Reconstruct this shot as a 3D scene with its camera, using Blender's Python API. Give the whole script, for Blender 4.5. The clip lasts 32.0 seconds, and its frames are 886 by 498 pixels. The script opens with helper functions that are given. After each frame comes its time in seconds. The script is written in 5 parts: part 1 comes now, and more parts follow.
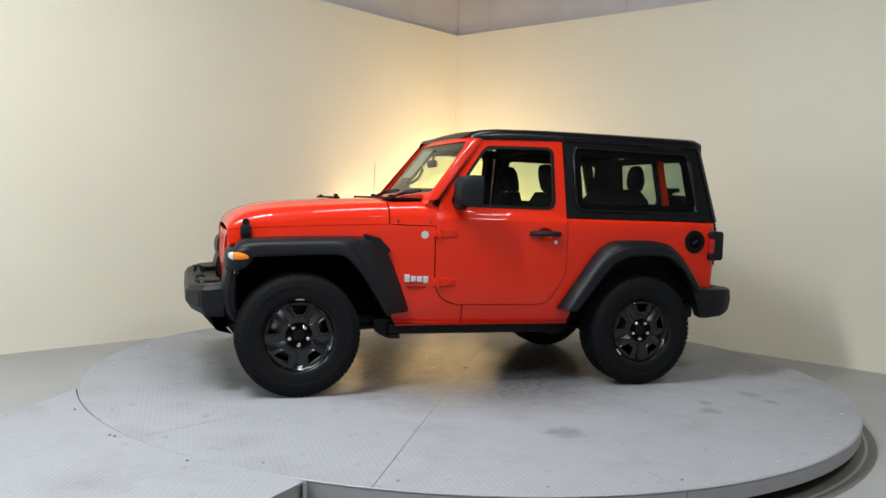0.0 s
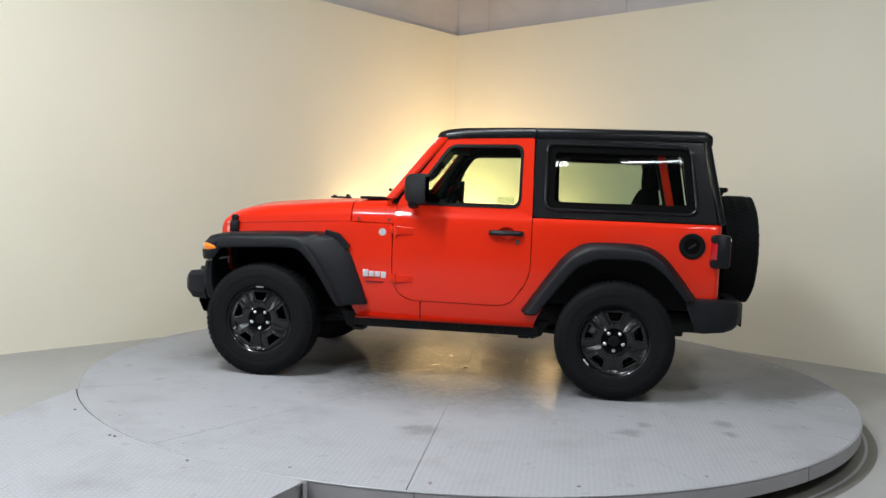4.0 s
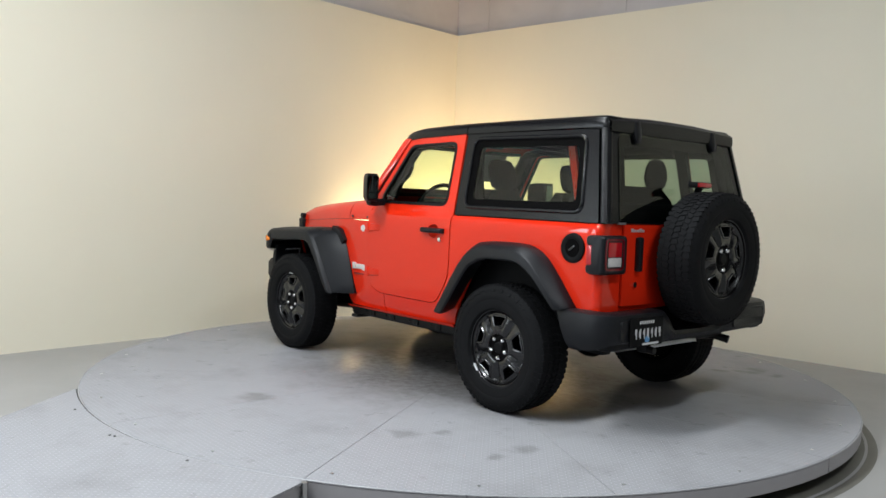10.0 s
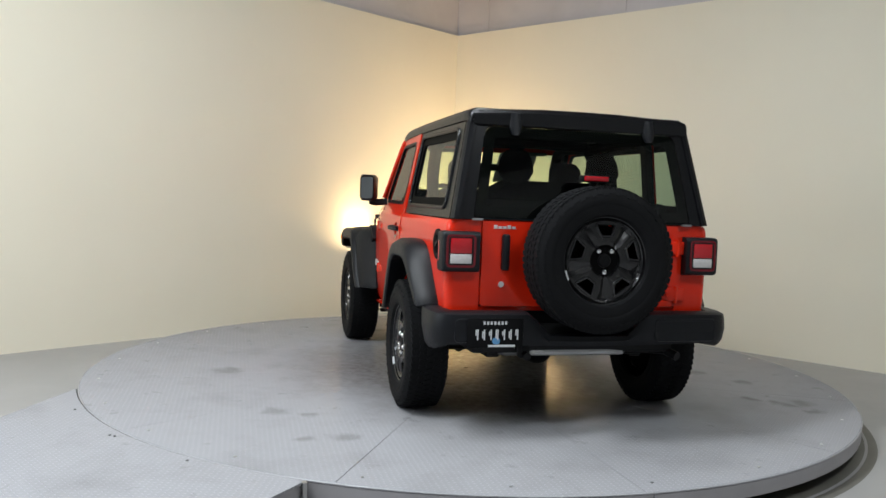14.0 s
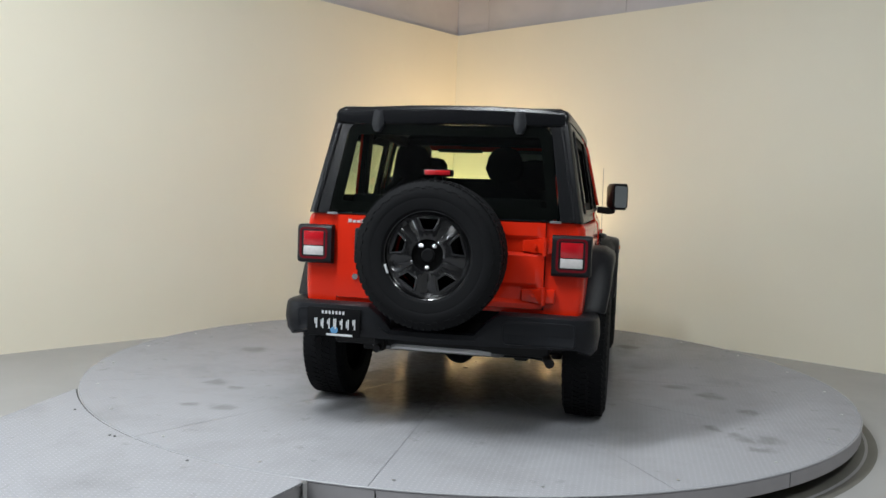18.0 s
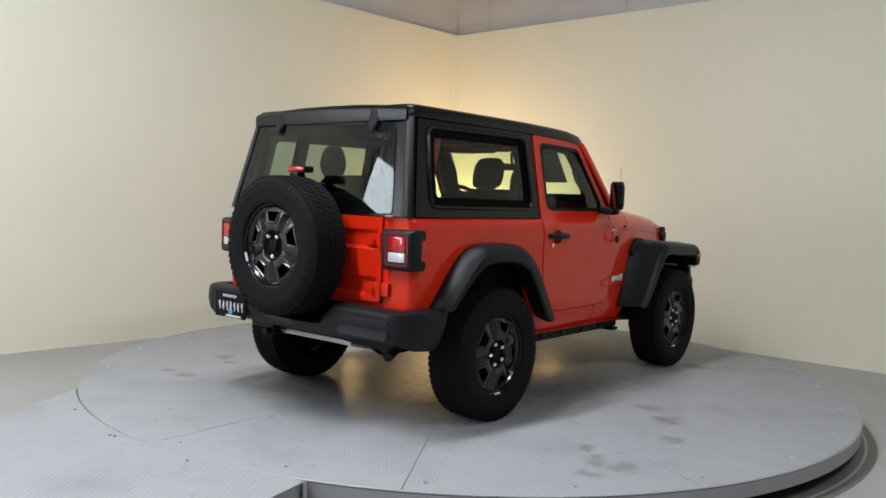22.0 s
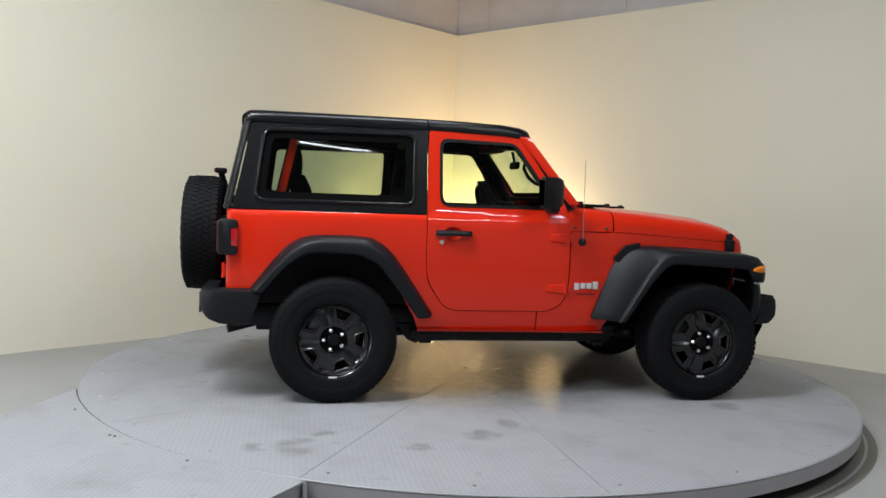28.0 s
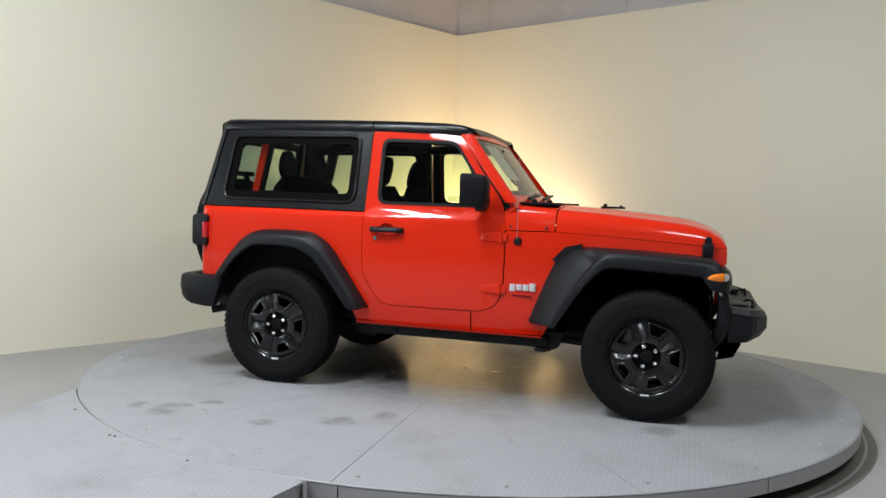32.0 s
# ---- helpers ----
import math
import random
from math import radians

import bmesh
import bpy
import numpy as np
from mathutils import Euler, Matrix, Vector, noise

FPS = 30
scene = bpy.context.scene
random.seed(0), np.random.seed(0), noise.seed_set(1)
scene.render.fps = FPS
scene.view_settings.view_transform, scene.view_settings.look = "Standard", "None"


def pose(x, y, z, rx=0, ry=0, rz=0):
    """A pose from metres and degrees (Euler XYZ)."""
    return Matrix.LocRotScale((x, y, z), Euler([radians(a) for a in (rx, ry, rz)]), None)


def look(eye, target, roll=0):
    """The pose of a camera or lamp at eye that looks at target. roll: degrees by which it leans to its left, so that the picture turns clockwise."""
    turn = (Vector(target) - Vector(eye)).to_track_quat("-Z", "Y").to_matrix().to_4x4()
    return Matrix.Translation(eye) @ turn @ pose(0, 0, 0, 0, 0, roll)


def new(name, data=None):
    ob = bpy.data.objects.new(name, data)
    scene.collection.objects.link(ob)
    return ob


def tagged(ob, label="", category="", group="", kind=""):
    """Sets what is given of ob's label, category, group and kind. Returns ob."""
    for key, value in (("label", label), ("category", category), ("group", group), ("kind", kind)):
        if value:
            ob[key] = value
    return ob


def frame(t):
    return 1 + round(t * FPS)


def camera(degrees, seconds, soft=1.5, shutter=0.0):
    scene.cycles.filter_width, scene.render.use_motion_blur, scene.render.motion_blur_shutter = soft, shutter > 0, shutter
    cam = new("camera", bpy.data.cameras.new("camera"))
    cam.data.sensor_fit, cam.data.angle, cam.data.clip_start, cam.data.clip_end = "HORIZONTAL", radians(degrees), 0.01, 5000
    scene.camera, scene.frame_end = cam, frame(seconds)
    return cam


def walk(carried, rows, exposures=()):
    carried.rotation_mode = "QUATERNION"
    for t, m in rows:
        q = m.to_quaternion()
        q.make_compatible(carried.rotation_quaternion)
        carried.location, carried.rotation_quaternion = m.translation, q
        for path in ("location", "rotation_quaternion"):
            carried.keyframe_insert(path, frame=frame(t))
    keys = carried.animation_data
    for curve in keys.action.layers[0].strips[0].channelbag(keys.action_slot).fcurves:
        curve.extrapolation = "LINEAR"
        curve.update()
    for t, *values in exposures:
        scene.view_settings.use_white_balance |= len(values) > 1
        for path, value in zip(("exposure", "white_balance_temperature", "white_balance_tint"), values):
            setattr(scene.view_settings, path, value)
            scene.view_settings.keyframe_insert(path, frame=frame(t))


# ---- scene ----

# ---------------------------------------------------------------- camera and turning
cam = camera(56.49, 32.0, soft=1.5)
EYE = pose(0, -6.299, 1.300) @ pose(0, 0, 0, 0, 0, 1.889) @ pose(0, 0, 0, 90 - 3.548) @ pose(0, 0, 0, 0, 0, 2.119)
walk(cam, [(0.0, EYE), (32.0, EYE)], [(0.0, 0.54), (12.0, 0.50), (24.0, 0.39), (32.0, 0.39)])

START, SPIN = 199.66, -6.6916          # heading of the car at 0 s and degrees a second
AXLE_X, AXLE_Y = -0.158, 0.163         # the turntable's axle in the car's own space


def turned(t):
    return pose(0, 0, 0, 0, 0, START + SPIN * t)


# ---------------------------------------------------------------- light
world = bpy.data.worlds.new("world")
scene.world = world
world.use_nodes = True
world.node_tree.nodes["Background"].inputs[0].default_value = (0.9, 0.95, 1.0, 1)
world.node_tree.nodes["Background"].inputs[1].default_value = 0.02


def lamp(name, kind, m, energy, colour, size=None, size_y=None, spot=None, blend=0.5, radius=0.05):
    data = bpy.data.lights.new(name, kind)
    data.energy, data.color = energy, colour
    if kind == "AREA":
        data.shape, data.size, data.size_y = "RECTANGLE", size, size_y or size
    else:
        data.shadow_soft_size = radius
    if spot:
        data.spot_size, data.spot_blend = radians(spot), blend
    ob = new(name, data)
    ob.matrix_world = m
    return ob


FLOOR = -0.16
CORNER = Vector((-0.272, 4.787, 0))
LEFT_WAY = Vector((-math.cos(radians(49.75)), -math.sin(radians(49.75)), 0))
RIGHT_WAY = Vector((math.sin(radians(49.75)), -math.cos(radians(49.75)), 0))
WALL_TOP, CEILING = 3.45, 5.2
ROOM_L, ROOM_R = 15.0, 13.0


def room(a, b, z=0.0):
    """A place a metres along the left wall and b metres along the right wall from the corner."""
    p = CORNER + LEFT_WAY * a + RIGHT_WAY * b
    return Vector((p.x, p.y, z))


TUBE = (0.90, 0.96, 1.0)
# ceiling fluorescents, two of them over the drive-on side and one over the turntable
MAIN_LIGHTS = ((7.7, 3.6, 232), (5.2, 8.3, 108), (4.6, 3.8, 63))
for a, b, watts in MAIN_LIGHTS:
    p = room(a, b, CEILING - 0.12)
    q = room(a + 1, b, CEILING - 0.12)
    m = Matrix.Translation(p) @ pose(0, 0, 0, 0, 0, math.degrees(math.atan2((q - p).y, (q - p).x)))
    lamp("ceiling_lamp", "AREA", m, watts, TUBE, 2.4, 0.3)
# two more fittings turned the other way, over the drive-on side
CROSS_LIGHTS = ((11.25, 3.5, 0.95, 80), (11.2, 5.2, 0.8, 32))
for a, b, w, watts in CROSS_LIGHTS:
    p, q = room(a, b, CEILING - 0.12), room(a, b + 1, CEILING - 0.12)
    m = Matrix.Translation(p) @ pose(0, 0, 0, 0, 0, math.degrees(math.atan2((q - p).y, (q - p).x)))
    lamp("ceiling_lamp", "AREA", m, watts, TUBE, w, 0.34)
# strip lights further back, seen in the glass
FAR_LIGHTS = ((-0.75, -8.2, 0.7, 0.22, 10), (1.1, -8.2, 1.2, 0.07, 6))
for x, y, w, d, watts in FAR_LIGHTS:
    lamp("ceiling_lamp", "AREA", pose(x, y, CEILING - 0.15), watts, TUBE, w, d)
# daylight through the high band of windows where the left wall goes on past the partition
p, q = room(11.72, 0.02, 2.86), room(11.72, 3.0, 2.86)
lamp("window_daylight", "AREA", look(p, q), 160, (0.80, 0.90, 1.0), 5.16, 1.12)
# the glazed door under them
p, q = room(13.6, 0.02, 1.05), room(13.6, 3.0, 1.05)
lamp("glass_door_daylight", "AREA", look(p, q), 90, (0.82, 0.91, 1.0), 1.2, 2.0)
# warm uplights on the walls round the corner, hidden behind the car: a tight beam up the wall and a wide wash
WARM = (1.0, 0.71, 0.40)
UPLIGHTS = ((1.70, 0.0, 0.0, 1.0, 75, 28), (0.06, 0.06, 0.7, 0.7, 40, 120), (0.0, 1.66, 1.0, 0.0, 70, 60))
for a, b, da, db, beam, wash in UPLIGHTS:
    p = room(a + 0.07 * da, b + 0.07 * db, 0.64)
    lamp("uplight", "SPOT", look(p, room(a + 0.02 * da, b + 0.02 * db, 1.5)), beam, WARM, spot=80, blend=1.0, radius=0.025)
    reach = 0.3 if wash < 100 else 0.75
    p = room(a + reach * da, b + reach * db, 0.62)
    lamp("uplight_spill", "SPOT", look(p, room(a + 0.1 * da, b + 0.1 * db, 1.6)), wash, WARM, spot=165, blend=1.0, radius=0.05)


# ---------------------------------------------------------------- materials
def material(name, colour, rough=0.5, metal=0.0, noise_scale=0.0, vary=0.0, bump=0.0, bump_scale=60.0, coat=0.0, spec=0.5, stain=0.0, stain_scale=1.2, stain_colour=(0.1, 0.1, 0.1), rough_vary=0.0):
    m = bpy.data.materials.new(name)
    m.use_nodes = True
    nt = m.node_tree
    b = nt.nodes["Principled BSDF"]
    b.inputs["Base Color"].default_value = (*colour, 1)
    b.inputs["Roughness"].default_value = rough
    b.inputs["Metallic"].default_value = metal
    b.inputs["Specular IOR Level"].default_value = spec
    b.inputs["Coat Weight"].default_value = coat
    b.inputs["Coat Roughness"].default_value = 0.04
    co = nt.nodes.new("ShaderNodeTexCoord")
    if vary or rough_vary:
        n = nt.nodes.new("ShaderNodeTexNoise")
        n.inputs["Scale"].default_value, n.inputs["Detail"].default_value = noise_scale, 6
        nt.links.new(co.outputs["Object"], n.inputs["Vector"])
        if vary:
            r = nt.nodes.new("ShaderNodeMapRange")
            r.inputs["To Min"].default_value, r.inputs["To Max"].default_value = 1 - vary, 1 + vary
            nt.links.new(n.outputs["Fac"], r.inputs["Value"])
            x = nt.nodes.new("ShaderNodeMix")
            x.data_type, x.blend_type = "RGBA", "MULTIPLY"
            x.inputs[0].default_value = 1
            x.inputs[6].default_value = (*colour, 1)
            nt.links.new(r.outputs["Result"], x.inputs[7])
            out = x.outputs[2]
            if stain:
                s = nt.nodes.new("ShaderNodeTexNoise")
                s.inputs["Scale"].default_value, s.inputs["Detail"].default_value, s.inputs["Roughness"].default_value = stain_scale, 5, 0.6
                nt.links.new(co.outputs["Object"], s.inputs["Vector"])
                ramp = nt.nodes.new("ShaderNodeMapRange")
                ramp.inputs["From Min"].default_value, ramp.inputs["From Max"].default_value = 0.48, 0.78
                ramp.inputs["To Max"].default_value = stain
                nt.links.new(s.outputs["Fac"], ramp.inputs["Value"])
                y = nt.nodes.new("ShaderNodeMix")
                y.data_type = "RGBA"
                nt.links.new(ramp.outputs["Result"], y.inputs[0])
                nt.links.new(out, y.inputs[6])
                y.inputs[7].default_value = (*stain_colour, 1)
                out = y.outputs[2]
            nt.links.new(out, b.inputs["Base Color"])
        if rough_vary:
            r = nt.nodes.new("ShaderNodeMapRange")
            r.inputs["To Min"].default_value, r.inputs["To Max"].default_value = rough - rough_vary, rough + rough_vary
            nt.links.new(n.outputs["Fac"], r.inputs["Value"])
            nt.links.new(r.outputs["Result"], b.inputs["Roughness"])
    if bump:
        n = nt.nodes.new("ShaderNodeTexNoise")
        n.inputs["Scale"].default_value, n.inputs["Detail"].default_value = bump_scale, 4
        nt.links.new(co.outputs["Object"], n.inputs["Vector"])
        k = nt.nodes.new("ShaderNodeBump")
        k.inputs["Strength"].default_value, k.inputs["Distance"].default_value = bump, 0.01
        nt.links.new(n.outputs["Fac"], k.inputs["Height"])
        nt.links.new(k.outputs["Normal"], b.inputs["Normal"])
    return m


def glass(name, tint, mirror=0.036):
    """Thin tinted pane: mostly clear, with a mirror's share by the angle."""
    m = bpy.data.materials.new(name)
    m.use_nodes = True
    nt = m.node_tree
    nt.nodes.remove(nt.nodes["Principled BSDF"])
    t, g, mix, f, p, r = (nt.nodes.new(k) for k in ("ShaderNodeBsdfTransparent", "ShaderNodeBsdfGlossy", "ShaderNodeMixShader", "ShaderNodeLayerWeight", "ShaderNodeMath", "ShaderNodeMath"))
    t.inputs[0].default_value = (*tint, 1)
    g.inputs["Roughness"].default_value = 0.01
    f.inputs[0].default_value = 0.5
    p.operation, p.inputs[1].default_value = "POWER", 4.5
    r.operation, r.inputs[1].default_value, r.inputs[2].default_value = "MULTIPLY_ADD", 0.9, mirror
    nt.links.new(f.outputs["Facing"], p.inputs[0])
    nt.links.new(p.outputs[0], r.inputs[0])
    nt.links.new(r.outputs[0], mix.inputs[0])
    nt.links.new(t.outputs[0], mix.inputs[1])
    nt.links.new(g.outputs[0], mix.inputs[2])
    nt.links.new(mix.outputs[0], nt.nodes["Material Output"].inputs[0])
    return m


WALL = material("cream_wall_paint", (0.78, 0.735, 0.60), 0.55, noise_scale=1.2, vary=0.035, bump=0.05, bump_scale=90)
CONCRETE = material("grey_panel", (0.58, 0.55, 0.55), 0.7, noise_scale=2.5, vary=0.14, bump=0.1, bump_scale=30)
FLOOR_GREY = material("painted_floor", (0.31, 0.305, 0.30), 0.42, noise_scale=3, vary=0.1, bump=0.04, bump_scale=40, stain=0.25, stain_colour=(0.2, 0.19, 0.18))
FITTING = material("white_enamel", (0.7, 0.7, 0.69), 0.4, noise_scale=10, vary=0.05)
STEEL = material("galvanised_edge", (0.5, 0.5, 0.5), 0.35, 0.8, noise_scale=8, vary=0.1)
DARK = material("dark_gap", (0.03, 0.03, 0.03), 0.8)
CEIL = material("ceiling_paint", (0.13, 0.13, 0.135), 0.8, noise_scale=2, vary=0.05)
DIM = material("dark_grey_wall_paint", (0.10, 0.10, 0.105), 0.8, noise_scale=2, vary=0.08)
PALE = material("white_wall_paint", (0.42, 0.42, 0.41), 0.8, noise_scale=2, vary=0.04)
RED = material("orange_red_paint", (0.66, 0.022, 0.005), 0.35, coat=0.75, noise_scale=3, vary=0.02, spec=0.06, bump=0.16, bump_scale=6)
BLACK = material("black_textured_plastic", (0.0062, 0.0069, 0.0088), 0.42, spec=0.25, noise_scale=30, vary=0.15, bump=0.12, bump_scale=500)
RUBBER = material("tyre_rubber", (0.0072, 0.0074, 0.0081), 0.7, spec=0.10, noise_scale=12, vary=0.2, bump=0.1, bump_scale=200)
GLASS = glass("side_glass", (0.68, 0.78, 0.67))


# ---------------------------------------------------------------- mesh helpers
def smooth(me, angle=35):
    for f in me.polygons:
        f.use_smooth = True
    me.set_sharp_from_angle(angle=radians(angle))


def part(name, bm, mat, parent=None, label="", angle=35, m=None):
    me = bpy.data.meshes.new(name)
    bm.to_mesh(me)
    bm.free()
    smooth(me, angle)
    me.materials.append(mat)
    ob = new(name, me)
    if parent:
        ob.parent = parent
    if m is not None:
        ob.matrix_basis = m
    return tagged(ob, label)


def box(bm, lo, hi, m=None, bevel=0.0):
    made = bmesh.ops.create_cube(bm, size=1)["verts"]
    lo, hi = Vector(lo), Vector(hi)
    for v in made:
        v.co = Vector(((lo[i] + hi[i]) / 2 + v.co[i] * (hi[i] - lo[i]) for i in range(3)))
    if bevel:
        edges = list({e for v in made for e in v.link_edges})
        made = bmesh.ops.bevel(bm, geom=edges, offset=bevel, segments=2, affect="EDGES", profile=0.5)["verts"]
    if m is not None:
        for v in set(made):
            v.co = m @ v.co
    return bm


def boxed(lo, hi, bevel=0.0):
    return box(bmesh.new(), lo, hi, None, bevel)


# four large discs: grime plus painted shade under the car; the rest are stains
SHADE_AND_STAINS = [(0, 0, 1.35, .8, .45), (.5, .2, .6, .85, .4), (-.6, -.3, .7, .85, .4), (-1.0, .1, .6, .8, .3)] + [(x, y, r, .36, .2) for x, y, r in ((-1.32, -1.85, .10), (-1.15, -1.71, .06), (-1.30, -2.01, .10), (-1.5, -1.93, .08), (-0.07, -1.57, .09), (-0.29, -1.78, .12), (0.02, 1.77, .13), (-1.12, 1.47, .1), (-1.72, 1.15, .1), (-1.24, 1.30, .07), (-0.67, -1.99, .08), (-1.73, 1.35, .07), (1.5, -1.2, .12), (1.75, .4, .1))]


def shade_and_stains(m):
    """Painted shade under the car, and oil and tyre marks, with ragged edges, at their places on the deck."""
    nt = m.node_tree
    L, N = nt.links.new, nt.nodes.new
    co = N("ShaderNodeTexCoord")
    rag, fine = N("ShaderNodeTexNoise"), N("ShaderNodeTexNoise")
    rag.inputs["Scale"].default_value, rag.inputs["Detail"].default_value = 7, 5
    fine.inputs["Scale"].default_value, fine.inputs["Detail"].default_value, fine.inputs["Roughness"].default_value = 16, 6, 0.7
    L(co.outputs["Object"], rag.inputs["Vector"])
    L(co.outputs["Object"], fine.inputs["Vector"])
    off = N("ShaderNodeVectorMath")
    off.operation = "MULTIPLY_ADD"
    L(rag.outputs["Color"], off.inputs[0])
    off.inputs[1].default_value = (0.24, 0.24, 0)
    L(co.outputs["Object"], off.inputs[2])
    total = None
    for x, y, r, strong, core in SHADE_AND_STAINS:
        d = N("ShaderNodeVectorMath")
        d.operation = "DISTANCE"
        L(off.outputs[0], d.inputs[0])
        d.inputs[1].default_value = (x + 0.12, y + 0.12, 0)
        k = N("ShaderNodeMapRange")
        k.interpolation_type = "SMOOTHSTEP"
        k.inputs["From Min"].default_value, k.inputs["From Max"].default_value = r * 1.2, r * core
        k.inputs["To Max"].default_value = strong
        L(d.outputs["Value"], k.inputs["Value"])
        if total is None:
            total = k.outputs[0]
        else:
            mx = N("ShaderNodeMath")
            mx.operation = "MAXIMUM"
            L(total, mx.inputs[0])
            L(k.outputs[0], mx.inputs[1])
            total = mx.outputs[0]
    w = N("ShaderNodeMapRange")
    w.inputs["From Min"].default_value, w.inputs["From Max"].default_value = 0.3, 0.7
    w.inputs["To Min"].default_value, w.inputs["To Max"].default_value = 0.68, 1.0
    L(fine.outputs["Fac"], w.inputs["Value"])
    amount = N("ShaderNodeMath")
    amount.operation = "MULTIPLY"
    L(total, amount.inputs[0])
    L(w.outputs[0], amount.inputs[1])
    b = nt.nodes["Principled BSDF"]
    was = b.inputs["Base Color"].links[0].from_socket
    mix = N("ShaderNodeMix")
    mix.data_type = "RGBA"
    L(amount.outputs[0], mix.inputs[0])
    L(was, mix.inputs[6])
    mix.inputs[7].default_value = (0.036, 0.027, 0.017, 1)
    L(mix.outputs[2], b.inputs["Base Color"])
    # the darkened middle and the marks shine in patches
    mark_gloss, upper, drops, wet = N("ShaderNodeMath"), N("ShaderNodeMath"), N("ShaderNodeTexNoise"), N("ShaderNodeMapRange")
    drops.inputs["Scale"].default_value, drops.inputs["Detail"].default_value, drops.inputs["Roughness"].default_value = 9, 5, 0.6
    wet.inputs["From Min"].default_value, wet.inputs["From Max"].default_value = 0.6, 0.76
    wet.inputs["To Min"].default_value, wet.inputs["To Max"].default_value = 0.008, 0.16
    L(co.outputs["Object"], drops.inputs["Vector"])
    L(drops.outputs["Fac"], wet.inputs["Value"])
    L(wet.outputs[0], mark_gloss.inputs[1])
    mark_gloss.operation = "MULTIPLY"
    upper.operation = "MAXIMUM"
    L(amount.outputs[0], mark_gloss.inputs[0])
    gloss = b.inputs["Specular IOR Level"]
    L(gloss.links[0].from_socket, upper.inputs[0])
    L(mark_gloss.outputs[0], upper.inputs[1])
    L(upper.outputs[0], gloss)


def checker(name, colour, rough):
    """Painted checker plate: raised slanted bars in turn, 4 cm apart, over worn grey paint."""
    m = material(name, colour, rough, noise_scale=2.0, vary=0.08, stain=0.5, stain_scale=2.0, stain_colour=(0.17, 0.165, 0.165), rough_vary=0.06)
    nt = m.node_tree
    L, N = nt.links.new, nt.nodes.new
    co = N("ShaderNodeTexCoord")

    def math_node(op, a, b=None):
        n = N("ShaderNodeMath")
        n.operation = op
        for i, v in enumerate((a, b)):
            if v is None:
                continue
            if isinstance(v, (int, float)):
                n.inputs[i].default_value = v
            else:
                L(v, n.inputs[i])
        return n.outputs[0]

    sep = N("ShaderNodeSeparateXYZ")
    L(co.outputs["Object"], sep.inputs[0])
    u, v = math_node("MULTIPLY", sep.outputs[0], 1 / 0.029), math_node("MULTIPLY", sep.outputs[1], 1 / 0.029)
    cu, cv = math_node("FLOOR", u), math_node("FLOOR", v)
    par = math_node("PINGPONG", math_node("ADD", cu, cv), 1)
    fu, fv = math_node("SUBTRACT", math_node("FRACT", u), 0.5), math_node("SUBTRACT", math_node("FRACT", v), 0.5)
    a = math_node("ABSOLUTE", math_node("ADD", fu, fv))
    b = math_node("ABSOLUTE", math_node("SUBTRACT", fu, fv))
    inv = math_node("SUBTRACT", 1, par)
    long_ = math_node("ADD", math_node("MULTIPLY", a, par), math_node("MULTIPLY", b, inv))
    short = math_node("ADD", math_node("MULTIPLY", b, par), math_node("MULTIPLY", a, inv))
    d = math_node("ADD", math_node("POWER", math_node("DIVIDE", long_, 0.62), 2), math_node("POWER", math_node("DIVIDE", short, 0.2), 2))
    h = math_node("MAXIMUM", math_node("SUBTRACT", 1, d), 0)
    away = math_node("SQRT", math_node("ADD", math_node("POWER", sep.outputs[0], 2), math_node("POWER", sep.outputs[1], 2)))
    patch, rubbed = N("ShaderNodeTexNoise"), N("ShaderNodeMapRange")
    patch.inputs["Scale"].default_value, patch.inputs["Detail"].default_value = 1.3, 3
    L(co.outputs["Object"], patch.inputs["Vector"])
    rubbed.inputs["From Min"].default_value, rubbed.inputs["From Max"].default_value = 1.75, 2.6
    rubbed.inputs["To Min"].default_value, rubbed.inputs["To Max"].default_value = 0.12, 1.0
    L(math_node("ADD", away, math_node("MULTIPLY", patch.outputs["Fac"], 1.2)), rubbed.inputs["Value"])
    h = math_node("MULTIPLY", h, rubbed.outputs[0])
    bump = N("ShaderNodeBump")
    bump.inputs["Strength"].default_value, bump.inputs["Distance"].default_value = 0.8, 0.0028
    L(h, bump.inputs["Height"])
    worn, rub = N("ShaderNodeMapRange"), N("ShaderNodeMix")
    worn.inputs["To Min"].default_value, worn.inputs["To Max"].default_value = 0.95, 1.2
    L(h, worn.inputs["Value"])
    rub.data_type, rub.blend_type = "RGBA", "MULTIPLY"
    rub.inputs[0].default_value = 1
    base = nt.nodes["Principled BSDF"].inputs["Base Color"]
    L(base.links[0].from_socket, rub.inputs[6])
    L(worn.outputs[0], rub.inputs[7])
    L(rub.outputs[2], base)
    L(bump.outputs[0], nt.nodes["Principled BSDF"].inputs["Normal"])
    # patches where the paint is polished, the rest dull with dust
    shine, cut = N("ShaderNodeTexNoise"), N("ShaderNodeMapRange")
    shine.inputs["Scale"].default_value, shine.inputs["Detail"].default_value, shine.inputs["Roughness"].default_value = 6, 6, 0.65
    L(co.outputs["Object"], shine.inputs["Vector"])
    cut.inputs["From Min"].default_value, cut.inputs["From Max"].default_value = 0.63, 0.78
    cut.inputs["To Min"].default_value, cut.inputs["To Max"].default_value = 0.005, 0.5
    L(shine.outputs["Fac"], cut.inputs["Value"])
    L(cut.outputs[0], nt.nodes["Principled BSDF"].inputs["Specular IOR Level"])
    return m


